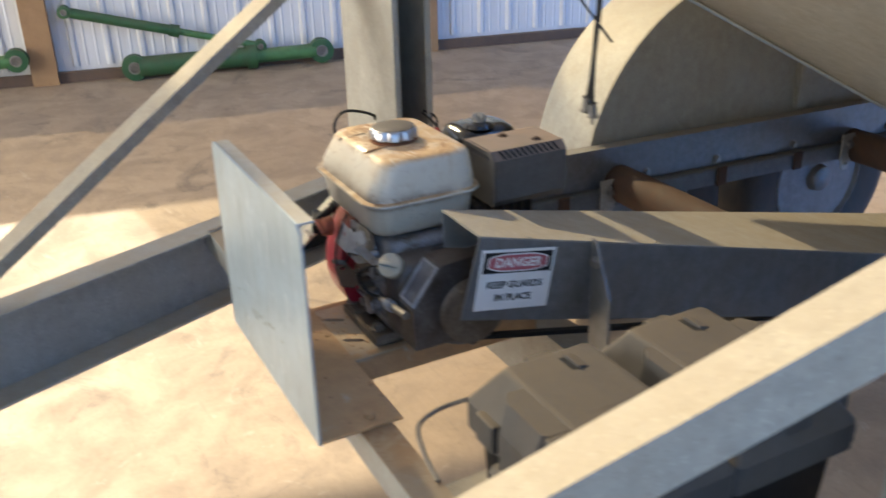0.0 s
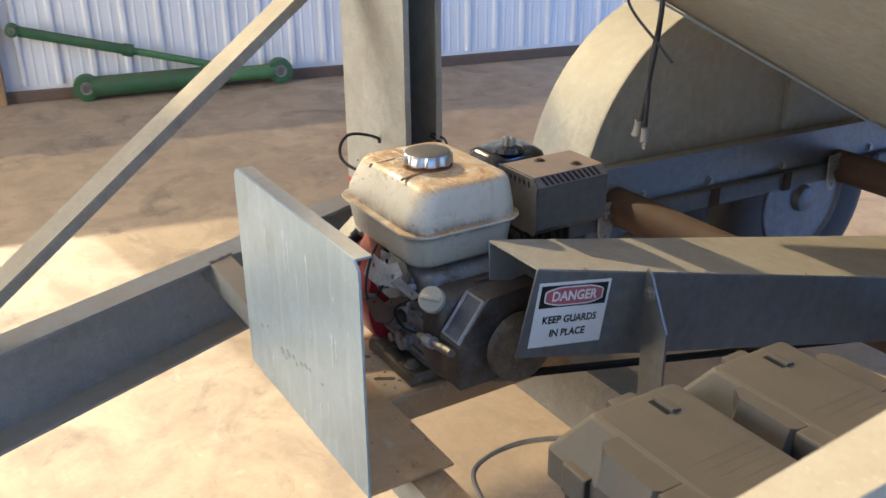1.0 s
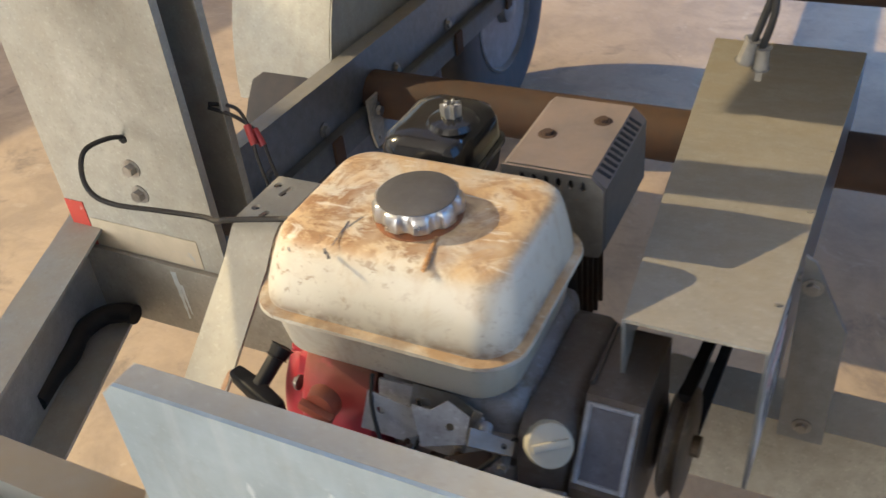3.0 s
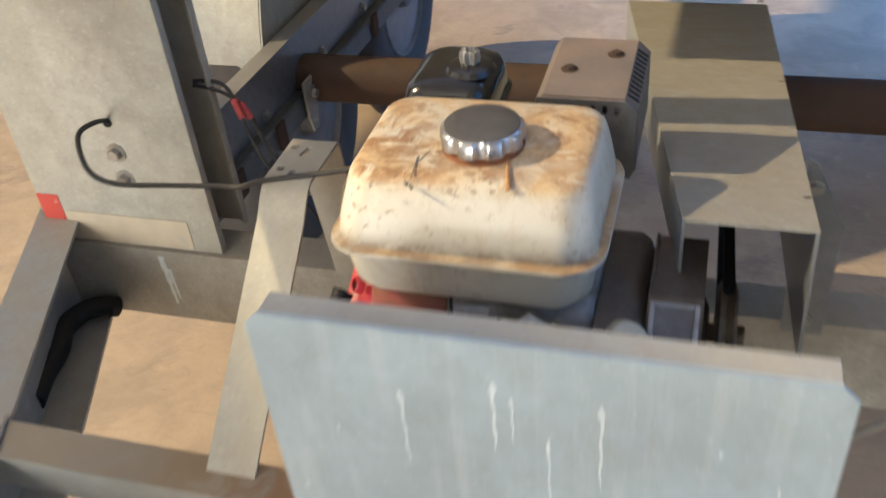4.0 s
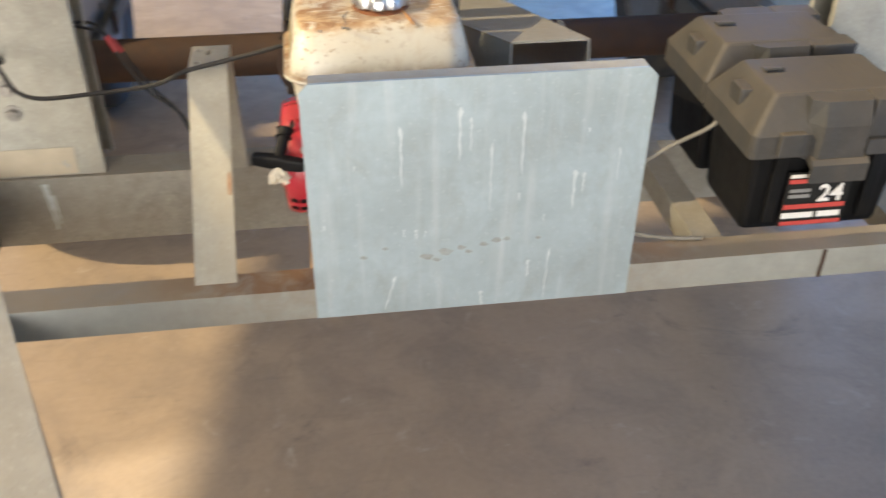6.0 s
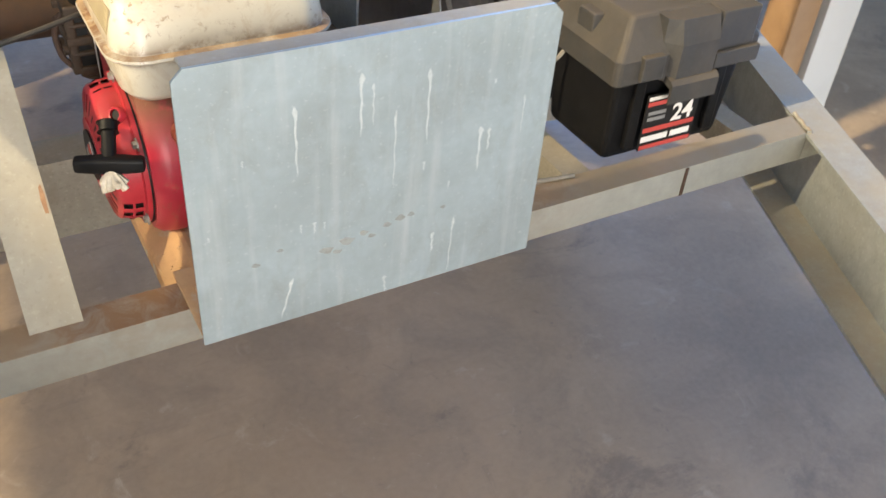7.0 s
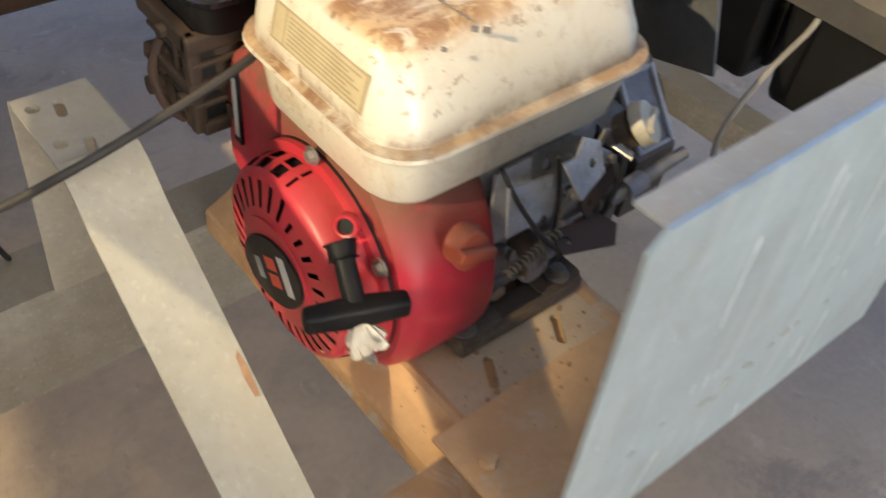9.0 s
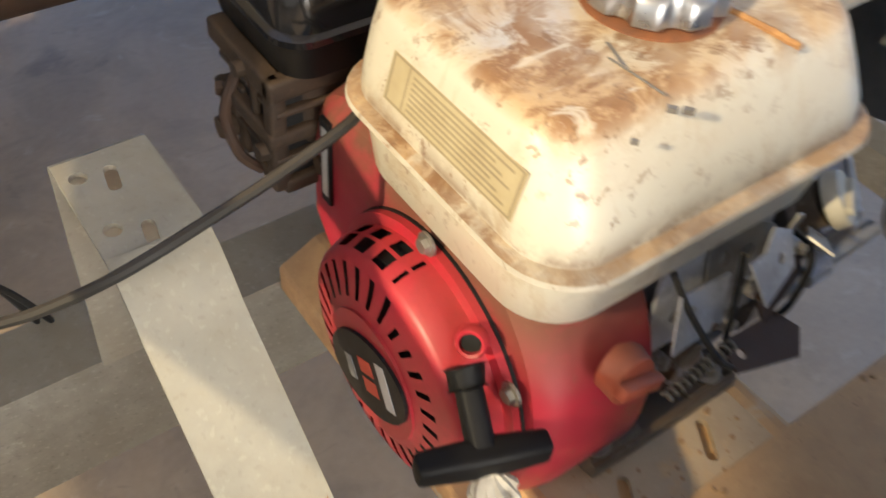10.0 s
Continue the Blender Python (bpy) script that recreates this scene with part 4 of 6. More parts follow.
def plate_steel():
    m, nt, b = material("streaked_galvanised_plate")
    vec = coords(nt)
    fine, broad = noise_tex(nt, vec, 70, 8), noise_tex(nt, vec, 9, 5, 0.6, 0.4)
    col = mix(nt, fine, (0.345, 0.42, 0.455), (0.455, 0.545, 0.59))
    col = mix(nt, times(nt, ramp(nt, broad, [(0.4, (0, 0, 0)), (0.65, (1, 1, 1))]), 0.5), col, (0.29, 0.335, 0.345))
    streak = noise_tex(nt, coords(nt, (30, 30, 2.2)), 1.6, 5, 0.6)
    col = mix(nt, times(nt, ramp(nt, streak, [(0.52, (0, 0, 0)), (0.74, (1, 1, 1))]), 0.40), col, (0.58, 0.63, 0.64))
    cloud = noise_tex(nt, coords(nt, (1, 1, 0.5)), 22, 9, 0.7, 0.5)
    col = mix(nt, times(nt, ramp(nt, cloud, [(0.52, (0, 0, 0)), (0.70, (1, 1, 1))]), 0.35), col, (0.28, 0.29, 0.27))
    mark = noise_tex(nt, vec, 190, 3, 0.5)
    col = mix(nt, times(nt, ramp(nt, mark, [(0.62, (0, 0, 0)), (0.70, (1, 1, 1))]), 0.3), col, (0.62, 0.67, 0.68))
    nt.links.new(col, b.inputs["Base Color"])
    b.inputs["Metallic"].default_value = 0.45
    b.inputs["Roughness"].default_value = 0.42
    bump(nt, b, fine, 0.1, 0.001)
    return m


GALV_PLATE = plate_steel()
ZINC_RUN = surface("pale_zinc_run", (0.66, 0.71, 0.72), (0.46, 0.52, 0.535), 130, 0.45, 0.3, relief=0.2)
DIRT_SPOT = surface("thin_dirt_spot", (0.38, 0.425, 0.43), (0.27, 0.265, 0.24), 120, 0.6, 0.35, relief=0.2)
shield()
for x, z, ln, w in ((-0.470, 0.692, 0.095, 0.011), (-0.462, 0.668, 0.060, 0.007)):
    loop = [(x + 0.5 * w * (1 - 0.7 * f) * s * (1 + 0.3 * math.sin(23 * f + 60 * x)) + 0.004 * f, z - ln * f) for s, fs in ((1, range(9)), (-1, range(8, -1, -1))) for f in (k / 8 for k in fs)]
    fpart("zinc_run", loft([[(a, y, c) for a, c in loop] for y in (0.5, 0.4996)]), ZINC_RUN, "pale zinc run")



# dark wavy shape at the channel's corner, drawn as a short black tube
hose = [(-0.572, 0.484, 0.587), (-0.596, 0.480, 0.588), (-0.622, 0.462, 0.588), (-0.632, 0.420, 0.586), (-0.612, 0.372, 0.584), (-0.604, 0.325, 0.583), (-0.585, 0.270, 0.583)]
tagged(part("black_wavy_tube", tube(hose, 0.017, 12, 8), RUBBER, None, "", True), "short wavy black tube lying in the drawbar channel", "hose")

# ---- engine ----
ENG = thing("engine", "dusty red small petrol engine with a stained cream fuel tank", "engine", at=pose(0.14, 0.29, FT))
EI = pose(-0.14, -0.29, -FT)
CY, CZ = 0.297, 0.854                 # the crankshaft


SQUAT = Matrix.Translation((0, 0, FT)) @ Matrix.Diagonal((1, 1, 0.985, 1)) @ Matrix.Translation((0, 0, -FT))


def epart(name, bm, mat, label="", parent=None, smooth=False):
    bm.transform(SQUAT)
    return part(name, moved(bm, EI), mat, parent or ENG, label, smooth)


TX0, TX1, TY0, TY1 = -0.022, 0.248, 0.177, 0.392


def tank_ring(ix, iy0, iy1, r, z):
    return [(x, y, z) for x, y in rounded(TX0 + ix, TX1 - ix, TY0 + iy0, TY1 - iy1, r, 8)]


def fuel_tank():
    rows = ((0.040, 0.040, 0.030, 0.02, 0.945), (0.024, 0.024, 0.020, 0.03, 0.949), (0.015, 0.016, 0.014, 0.038, 0.959), (0.0105, 0.011, 0.011, 0.036, 0.999), (0.010, 0.010, 0.010, 0.036, 1.0045),
            (0.002, 0.002, 0.002, 0.042, 1.0065), (0.0, 0.0, 0.0, 0.043, 1.009), (0.001, 0.001, 0.001, 0.042, 1.012), (0.009, 0.010, 0.008, 0.036, 1.0135),
            (0.0105, 0.013, 0.009, 0.035, 1.030), (0.014, 0.023, 0.011, 0.033, 1.048), (0.0172, 0.031, 0.013, 0.032, 1.0625), (0.0195, 0.0355, 0.0150, 0.031, 1.0700), (0.0230, 0.0400, 0.0185, 0.0295, 1.0746), (0.0295, 0.0470, 0.0240, 0.027, 1.0772), (0.040, 0.058, 0.033, 0.024, 1.0783), (0.07, 0.085, 0.055, 0.02, 1.0790))
    return loft([tank_ring(*r) for r in rows])


tank = epart("fuel_tank", fuel_tank(), PAINT_WHITE, "cream painted steel tank with a rim seam, stained brown with dust", smooth=True)


def scalloped(rows, n=120):
    secs = []
    for z, r, dep in rows:
        loop = []
        for i in range(n):
            a = 2 * math.pi * i / n
            rr = r - 0.0042 * dep * max(0.0, math.cos(9 * a)) ** 0.7
            loop.append((0.120 + rr * math.cos(a), 0.281 + rr * math.sin(a), z))
        secs.append(loop)
    return loft(secs)


epart("fuel_cap", scalloped(((1.077, 0.031, 0), (1.083, 0.031, 0), (1.0845, 0.0400, 1), (1.086, 0.0415, 1), (1.0985, 0.0405, 1), (1.1015, 0.038, 0.7), (1.1025, 0.036, 0.3))), CHROME, "chrome scalloped cap", tank, True)
epart("cap_top", lathe([(0.0365, 0.0), (0.0362, 0.0008), (0.034, 0.0016), (0.02, 0.0024), (0.004, 0.0026)], (0.120, 0.281, 1.1022), (0, 0, 1)), CAP_TOP, "dull dusty metal cap top", tank, True)


def tank_label():
    """The sticker on the end of the tank, and its lines."""
    def at(u, v, off):
        y = 0.336 - u * 0.112
        z = 1.0275 + v * 0.029
        k = (z - 1.030) / (1.0585 - 1.030)
        return (TX0 + 0.0105 + (0.017 - 0.0105) * k - off, y, z)

    def quad(u0, u1, v0, v1, off, t=0.0004):
        return loft([[at(u0, v0, o), at(u1, v0, o), at(u1, v1, o), at(u0, v1, o)] for o in (off, off + t)])

    epart("cap_rust", lathe([(0.0405, 0.0), (0.0400, 0.003), (0.034, 0.006), (0.030, 0.0062)], (0.120, 0.281, 1.0768), (0, 0, 1)), RUST_ORANGE, "orange rust round the filler neck", tank, True)
    lab = epart("tank_label", quad(0, 1, 0, 1, 0.0003), PAPER_YELLOW, "yellowed warning label on the tank end", tank)
    rim = bmesh.new()
    for q in ((0.01, 0.99, 0.02, 0.06), (0.01, 0.99, 0.94, 0.98), (0.01, 0.025, 0.06, 0.94), (0.975, 0.99, 0.06, 0.94), (0.14, 0.15, 0.06, 0.94)):
        join(rim, quad(*q, 0.0007, 0.0002))
    epart("label_border", rim, LABEL_INK, "", tank)
    for k in range(7):
        epart("label_line", quad(0.18, 0.93 - 0.06 * (k % 3), 0.14 + k * 0.11, 0.185 + k * 0.11, 0.0007, 0.0002), LABEL_INK, "", lab)


CRUMB = surface("brown_crumbs", (0.46, 0.28, 0.14), (0.32, 0.19, 0.09), 200, 0.9, relief=0.3)
RUST_STAIN = surface("thin_rust_stain", (0.40, 0.24, 0.13), (0.24, 0.12, 0.06), 90, 0.7, relief=0.2)
RUST_TAN = surface("tan_rust", (0.50, 0.27, 0.10), (0.26, 0.12, 0.05), 130, 0.85, 0.0, relief=0.5)
SCRATCH = surface("wiped_streak", (0.20, 0.19, 0.18), (0.11, 0.09, 0.07), 60, 0.5, relief=0.1)
RUST_ORANGE = surface("orange_rust", (0.26, 0.09, 0.03), (0.12, 0.05, 0.025), 60, 0.8, 0.0, relief=0.4)
epart("scratch", loft([[(0.0640, 0.240, z), (0.0662, 0.239, z), (0.0728, 0.262, z + 0.0007), (0.0708, 0.263, z + 0.0007)] for z in (1.0772, 1.0784)]), SCRATCH, "dark wiped streak beside the cap", tank)
TOP = 1.0795
for x, y, w, d in ((0.0640, 0.2080, 0.0050, 0.0026), (0.0700, 0.2030, 0.0055, 0.0026), (0.0320, 0.2000, 0.0036, 0.0012)):
    epart("tank_mark", moved(box(-w / 2, w / 2, -d / 2, d / 2, -0.003, 0.0002), pose(x, y, TOP - 0.0010, 8, 0, -50)), SCRATCH, "small grey worn mark", tank)
rust = []
for k in range(15):
    rust.append((0.1500 + 0.0090 * k / 14 + 0.0012 * math.sin(3.1 * k), 0.2540 - 0.0440 * k / 14, TOP - 0.0005 - (0.0012 * max(0, k - 9) / 5)))
epart("rust_streak", tube(rust, 0.0022, 6, 3), RUST_TAN, "tan rust streak beside the cap", tank, True)
epart("scratch", tube([(0.063, 0.2520, TOP - 0.0002), (0.065, 0.2350, TOP - 0.0003), (0.067, 0.2160, TOP - 0.0008)], 0.0006, 5, 3), SCRATCH, "", tank)
PAPER_YELLOW = surface("yellowed_label", (0.47, 0.40, 0.25), (0.36, 0.29, 0.17), 40, 0.6, relief=0.05)
LABEL_INK = surface("brown_label_ink", (0.32, 0.265, 0.165), (0.24, 0.19, 0.115), 40, 0.6, relief=0)
tank_label()


# crankcase, covers and castings on the side towards the shield
def ring_x(rows, n=40):
    return loft([[(x, CY + r * math.cos(2 * math.pi * i / n), CZ + r * math.sin(2 * math.pi * i / n)) for i in range(n)] for x, r in rows])


epart("crankcase", box(0.090, 0.235, 0.212, 0.395, 0.764, 0.940, 0.020, 3), CRANK, "dirty cast aluminium crankcase", smooth=True)
for k in range(4):
    epart("casting_rib", box(0.092, 0.232, 0.206, 0.215, 0.790 + k * 0.034, 0.797 + k * 0.034, 0.002), CRANK)
epart("side_cover", loft([[(x, y, z) for y, z in rounded(CY - 0.096 + i, CY + 0.098 - i, 0.770 + i, 0.922 - i, 0.034 - i * 0.6, 6)] for x, i in ((0.236, 0.0), (0.268, 0.0), (0.278, 0.006), (0.284, 0.018))]), SLATE_CAST, "slate grey cast side cover", smooth=True)
gear = epart("gear_case", lathe([(0.074, 0.0), (0.078, 0.004), (0.078, 0.034), (0.074, 0.043), (0.064, 0.049), (0.044, 0.053), (0.030, 0.058), (0.012, 0.058)], (0.2845, CY + 0.012, 0.846), (1, 0, 0), 44), SLATE_CAST, "rounded slate grey gear case", smooth=True)
block = [(0.205, 0.792), (0.202, 0.864), (0.255, 0.934), (0.345, 0.940), (0.352, 0.792)]
epart("case_block", bevel(loft([[(x, y, z) for y, z in block] for x in (0.2848, 0.338)]), 0.007, 3), SLATE_CAST, "", gear, True)
slope = Matrix(((1, 0, 0, 0.3110), (0, 0.603, -0.797, 0.2285), (0, 0.797, 0.603, 0.8990), (0, 0, 0, 1)))
for x0, x1, y0, y1 in ((-0.0240, -0.0190, -0.038, 0.038), (0.0190, 0.0240, -0.038, 0.038), (-0.0188, 0.0188, 0.034, 0.038), (-0.0188, 0.0188, -0.038, -0.034)):
    epart("panel_rim", moved(box(x0, x1, y0, y1, -0.001, 0.0045, 0.0014), slope), CAST_CLEAN, "bluish machined rim", gear)
epart("panel_inset", moved(box(-0.0188, 0.0188, -0.0338, 0.0338, -0.001, 0.0014), slope), PANEL_GREY, "bluish grey inset", gear)
epart("case_ridge", box(0.2855, 0.2885, 0.262, 0.345, 0.938, 0.9435, 0.001), SLATE_CAST, "", gear)
for a in (35, 85, 150, 215, 280, 330):
    c = Vector((0.316, CY + 0.012 + 0.080 * math.cos(radians(a)), 0.846 + 0.080 * math.sin(radians(a))))
    epart("case_lug", cylinder(c + Vector((-0.030, 0, 0)), c, 0.0085, 0.008, 14, 0.001), SLATE_CAST, "", gear, True)
    epart("case_bolt", cylinder(c, c + Vector((0.005, 0, 0)), 0.0052, n=6), RUST, "", gear)
epart("seal_boss", ring_x(((0.338, 0.034), (0.343, 0.031), (0.345, 0.026), (0.345, 0.015))), SLATE_CAST, smooth=True)
epart("crankshaft", cylinder((0.30, CY, CZ), (0.382, CY, CZ), 0.0105, n=20), CAST)
epart("cylinder_barrel", box(0.085, 0.215, 0.385, 0.505, 0.83, 0.965, 0.012, 2), DIRTY_CAST, smooth=True)
for k in range(6):
    epart("cooling_fin", box(0.078, 0.225, 0.400 + k * 0.018, 0.404 + k * 0.018, 0.835, 0.972, 0.001), DIRTY_CAST)
epart("foot_flange", box(0.074, 0.2235, 0.183, 0.2118, 0.7465, 0.7635, 0.004, 2), CAST, "dusty cast foot flange", smooth=True)
for x in (0.095, 0.195):
    epart("mounting_foot", box(x - 0.022, x + 0.03, 0.188, 0.405, 0.746, 0.768, 0.005), CAST, smooth=True)
for x, y in ((0.085, 0.198), (0.200, 0.198), (0.085, 0.395), (0.200, 0.395)):
    b = bolt((x, y, 0.768), (0, 0, 1), None, 0.008, 0.010)
    b.data.transform(EI)
    b.parent = ENG
# oil filler
epart("oil_filler_neck", cylinder((0.250, 0.232, 0.880), (0.266, 0.203, 0.915), 0.017, n=24), CAST, smooth=True)
filler = bmesh.new()
ax = Vector((0.45, -0.62, 0.64)).normalized()
c0 = Vector((0.267, 0.201, 0.917))
join(filler, cylinder(c0, c0 + ax * 0.012, 0.0215, 0.020, n=28, r=0.002))
join(filler, moved(box(-0.017, 0.017, -0.0035, 0.0035, 0.0, 0.006, 0.002), Matrix.Translation(c0 + ax * 0.011) @ ax.to_track_quat("Z", "Y").to_matrix().to_4x4()))
epart("oil_filler_cap", filler, CREAM, "cream plastic oil filler cap", smooth=True)
# control linkage below the tank
epart("throttle_plate", moved(holed([(-0.030, -0.020), (0.03, -0.02), (0.036, 0.012), (0.012, 0.022), (-0.03, 0.018)], [circle(0.01, 0.0, 0.006), circle(-0.015, 0.003, 0.005)], 0.002, 0), pose(0.165, 0.196, 0.925, 72, 8, 0)), ZINC, "bent zinc control plate")
epart("governor_arm", moved(box(-0.004, 0.004, -0.0012, 0.0012, -0.045, 0.045, 0.001), pose(0.190, 0.190, 0.905, 0, 24, 0)), ZINC)
epart("throttle_lever", moved(holed([(-0.038, -0.012), (0.018, -0.016), (0.034, 0.002), (0.022, 0.018), (-0.038, 0.010)], [circle(-0.026, -0.001, 0.004)], 0.002, 0), pose(0.176, 0.158, 0.870, 14, 10, -6)), RUST, "rusty brown lever")
coil = []
for k in range(96):
    a = 2 * math.pi * k / 8
    coil.append((0.092 + 0.055 * k / 96, 0.166 + 0.0034 * math.cos(a), 0.862 + 0.020 * k / 96 + 0.0034 * math.sin(a)))
epart("governor_spring", tube(coil, 0.0013, 5, 2), GREY_CABLE, "dirty coil spring")
epart("link_rod", tube([(0.150, 0.186, 0.945), (0.152, 0.180, 0.910), (0.143, 0.170, 0.882)], 0.0022, 6), RUBBER)
epart("stop_rod", cylinder((0.240, 0.192, 0.846), (0.338, 0.190, 0.862), 0.0065, n=14), ZINC, "shiny steel rod", smooth=True)
epart("rod_collar", cylinder((0.262, 0.1915, 0.8495), (0.284, 0.1911, 0.853), 0.010, n=14), CAST_CLEAN)
epart("control_base", moved(holed([(-0.055, -0.036), (0.050, -0.040), (0.056, 0.020), (0.020, 0.038), (-0.050, 0.034)], [circle(0.022, 0.004, 0.007), circle(-0.030, -0.012, 0.005)], 0.003, 0), pose(0.150, 0.198, 0.905, 84, 0, 0)), CAST_CLEAN, "bluish metal control plate")
for x, y, z, r, l in ((0.132, 0.200, 0.888, 0.006, 0.026), (0.182, 0.200, 0.885, 0.007, 0.024), (0.208, 0.202, 0.915, 0.008, 0.026), (0.222, 0.205, 0.875, 0.008, 0.022), (0.118, 0.206, 0.842, 0.010, 0.016), (0.188, 0.206, 0.835, 0.009, 0.016)):
    epart("boss", cylinder((x, y, z), (x + 0.004, y - 0.7 * l, z + 0.003), 0.8 * r, r * 0.7, 14, 0.001), CAST_CLEAN if z > 0.9 else CRANK, smooth=True)
    epart("boss_bolt", cylinder((x + 0.004, y - 0.7 * l, z + 0.003), (x + 0.005, y - 0.7 * l - 0.005, z + 0.004), r * 0.55, n=6), ZINC if r > 0.0075 else RUST)
epart("control_bracket", moved(holed([(-0.022, -0.008), (0.022, -0.010), (0.026, 0.004), (-0.018, 0.010)], [circle(0.014, -0.002, 0.003)], 0.002, 0), pose(0.222, 0.178, 0.926, 20, 30, 35)), ZINC, "small bent zinc bracket")
epart("control_bracket", moved(holed([(-0.026, -0.006), (0.020, -0.009), (0.026, 0.006), (-0.022, 0.009)], [circle(-0.014, 0.002, 0.003)], 0.002, 0), pose(0.200, 0.176, 0.892, 60, -25, 15)), RUST, "small brown bracket")
epart("wire_lead", tube([(0.098, 0.196, 0.950), (0.104, 0.178, 0.925), (0.122, 0.160, 0.890), (0.138, 0.156, 0.872), (0.142, 0.160, 0.858)], 0.0022, 8), CABLE, "dusty wire lead", smooth=True)
epart("wire_lead", tube([(0.235, 0.205, 0.905), (0.226, 0.178, 0.905), (0.205, 0.168, 0.880), (0.212, 0.180, 0.850), (0.232, 0.196, 0.845)], 0.0026, 8), RUBBER, smooth=True)
epart("control_sheet", moved(holed([(-0.024, -0.014), (0.016, -0.018), (0.026, 0.006), (0.010, 0.024), (-0.008, 0.018), (-0.024, 0.026)], [circle(0.006, 0.0, 0.004)], 0.0018, 0), pose(0.178, 0.176, 0.928, 62, -12, 20)), CAST_CLEAN, "bent bluish control sheet")
epart("control_sheet", moved(holed([(-0.030, -0.020), (0.026, -0.024), (0.030, 0.012), (-0.026, 0.022)], [circle(-0.012, 0.004, 0.004)], 0.0018, 0), pose(0.122, 0.182, 0.915, 74, 6, 8)), CAST_CLEAN, "bluish control sheet")
epart("casting_boss", cylinder((0.165, 0.216, 0.800), (0.165, 0.196, 0.800), 0.020, 0.017, 20, 0.002), CRANK, smooth=True)
epart("oil_switch", cylinder((0.150, 0.212, 0.835), (0.150, 0.190, 0.835), 0.013, 0.011, 16), CAST, smooth=True)
epart("drain_bolt", cylinder((0.125, 0.214, 0.786), (0.125, 0.200, 0.786), 0.009, n=6), ZINC)


RED_COVER = surface("bright_red_enamel", (0.48, 0.022, 0.040), (0.36, 0.018, 0.030), 25, 0.36, 0.0, 0.15, (0.22, 0.10, 0.055), 0.06, 7, 0.4, fleck=0.15, film=0.22)


# red fan housing and recoil starter
RZ = CZ - 0.021                       # middle of the cover


def fan_housing():
    n, secs = 64, []
    for x, r in ((0.092, 0.119), (0.088, 0.120), (0.030, 0.120), (0.014, 0.1165), (0.006, 0.108)):
        loop = []
        for i in range(n):
            a = 2 * math.pi * i / n
            y, z = r * math.cos(a), r * math.sin(a)
            if z > 0:                  # the shroud runs back over the cylinder and up to the tank
                if y > 0:
                    y, z = r * 1.42 * math.cos(a) ** 0.45, 1.15 * r * math.sin(a) ** 0.45
                else:
                    z = min(z * 1.2, 1.15 * r)
            elif y > 0:
                y = min(y * (1 + 0.42 * max(0.0, 1 + z / 0.07)), r * 1.42)
            z = max(z, -0.0885)
            loop.append((x, CY + y, RZ + z))
        secs.append(loop)
    return loft(secs)


housing = epart("fan_housing", fan_housing(), RED_HOUSING, "red painted fan housing, brown with dust under the tank", smooth=True)
epart("side_decal", box(0.0028, 0.0058, 0.424, 0.436, 0.858, 0.936), BLACK_INK_SHADE, "narrow black and silver decal", housing)
epart("decal_print", box(0.0022, 0.0028, 0.4265, 0.4335, 0.866, 0.929), SILVER_INK, "", housing)


def recoil_cover():
    """Turned cover with radial vents left open."""
    n = 168
    prof = [(0.100, 0.0), (0.100, 0.006), (0.0925, 0.0075), (0.0922, 0.0100), (0.0918, 0.0195), (0.0915, 0.0225), (0.0880, 0.0330), (0.0850, 0.0365), (0.0800, 0.0385), (0.0690, 0.0410), (0.0565, 0.0432), (0.0500, 0.0440), (0.0485, 0.0445), (0.0485, 0.0465), (0.001, 0.0475)]
    bm = bmesh.new()
    rings = [[bm.verts.new((0.004 - h, CY + r * math.cos(2 * math.pi * (i + (0.9 if k in (8, 9) else 0.0)) / n), RZ + r * math.sin(2 * math.pi * (i + (0.9 if k in (8, 9) else 0.0)) / n))) for i in range(n)] for k, (r, h) in enumerate(prof)]
    for k, (p, q) in enumerate(zip(rings, rings[1:])):
        for i in range(n):
            deg = (i + 0.5) * 360 / n
            quiet = 98 < deg < 176
            if i % 6 in (0, 1) and (k == 9 or (k == 8 and not quiet)):
                continue
            if k in (3, 5) and (44 < deg < 92 or 198 < deg < 246) and i % 7 in (0, 1, 2, 3):
                continue
            bm.faces.new((p[i], p[(i + 1) % n], q[(i + 1) % n], q[i]))
    return bm


cover = epart("recoil_starter", recoil_cover(), RED_COVER, "red recoil starter cover with radial vents", smooth=True)
# a black ring and a black sheet paint the shade behind cover and vents
epart("cover_seam", lathe([(0.0985, 0.0), (0.1012, 0.0), (0.1012, 0.0022), (0.0985, 0.0022)], (0.0058, CY, RZ), (-1, 0, 0), 72), BLACK_INK_SHADE, "black ring standing for the shaded gap behind the cover", cover, True)
epart("vent_shade", lathe([(0.088, 0.0), (0.085, 0.026), (0.078, 0.032), (0.05, 0.0385), (0.01, 0.0385)], (0.004, CY, RZ), (-1, 0, 0)), BLACK_INK_SHADE, "black sheet standing for the shade behind the vents", cover, True)


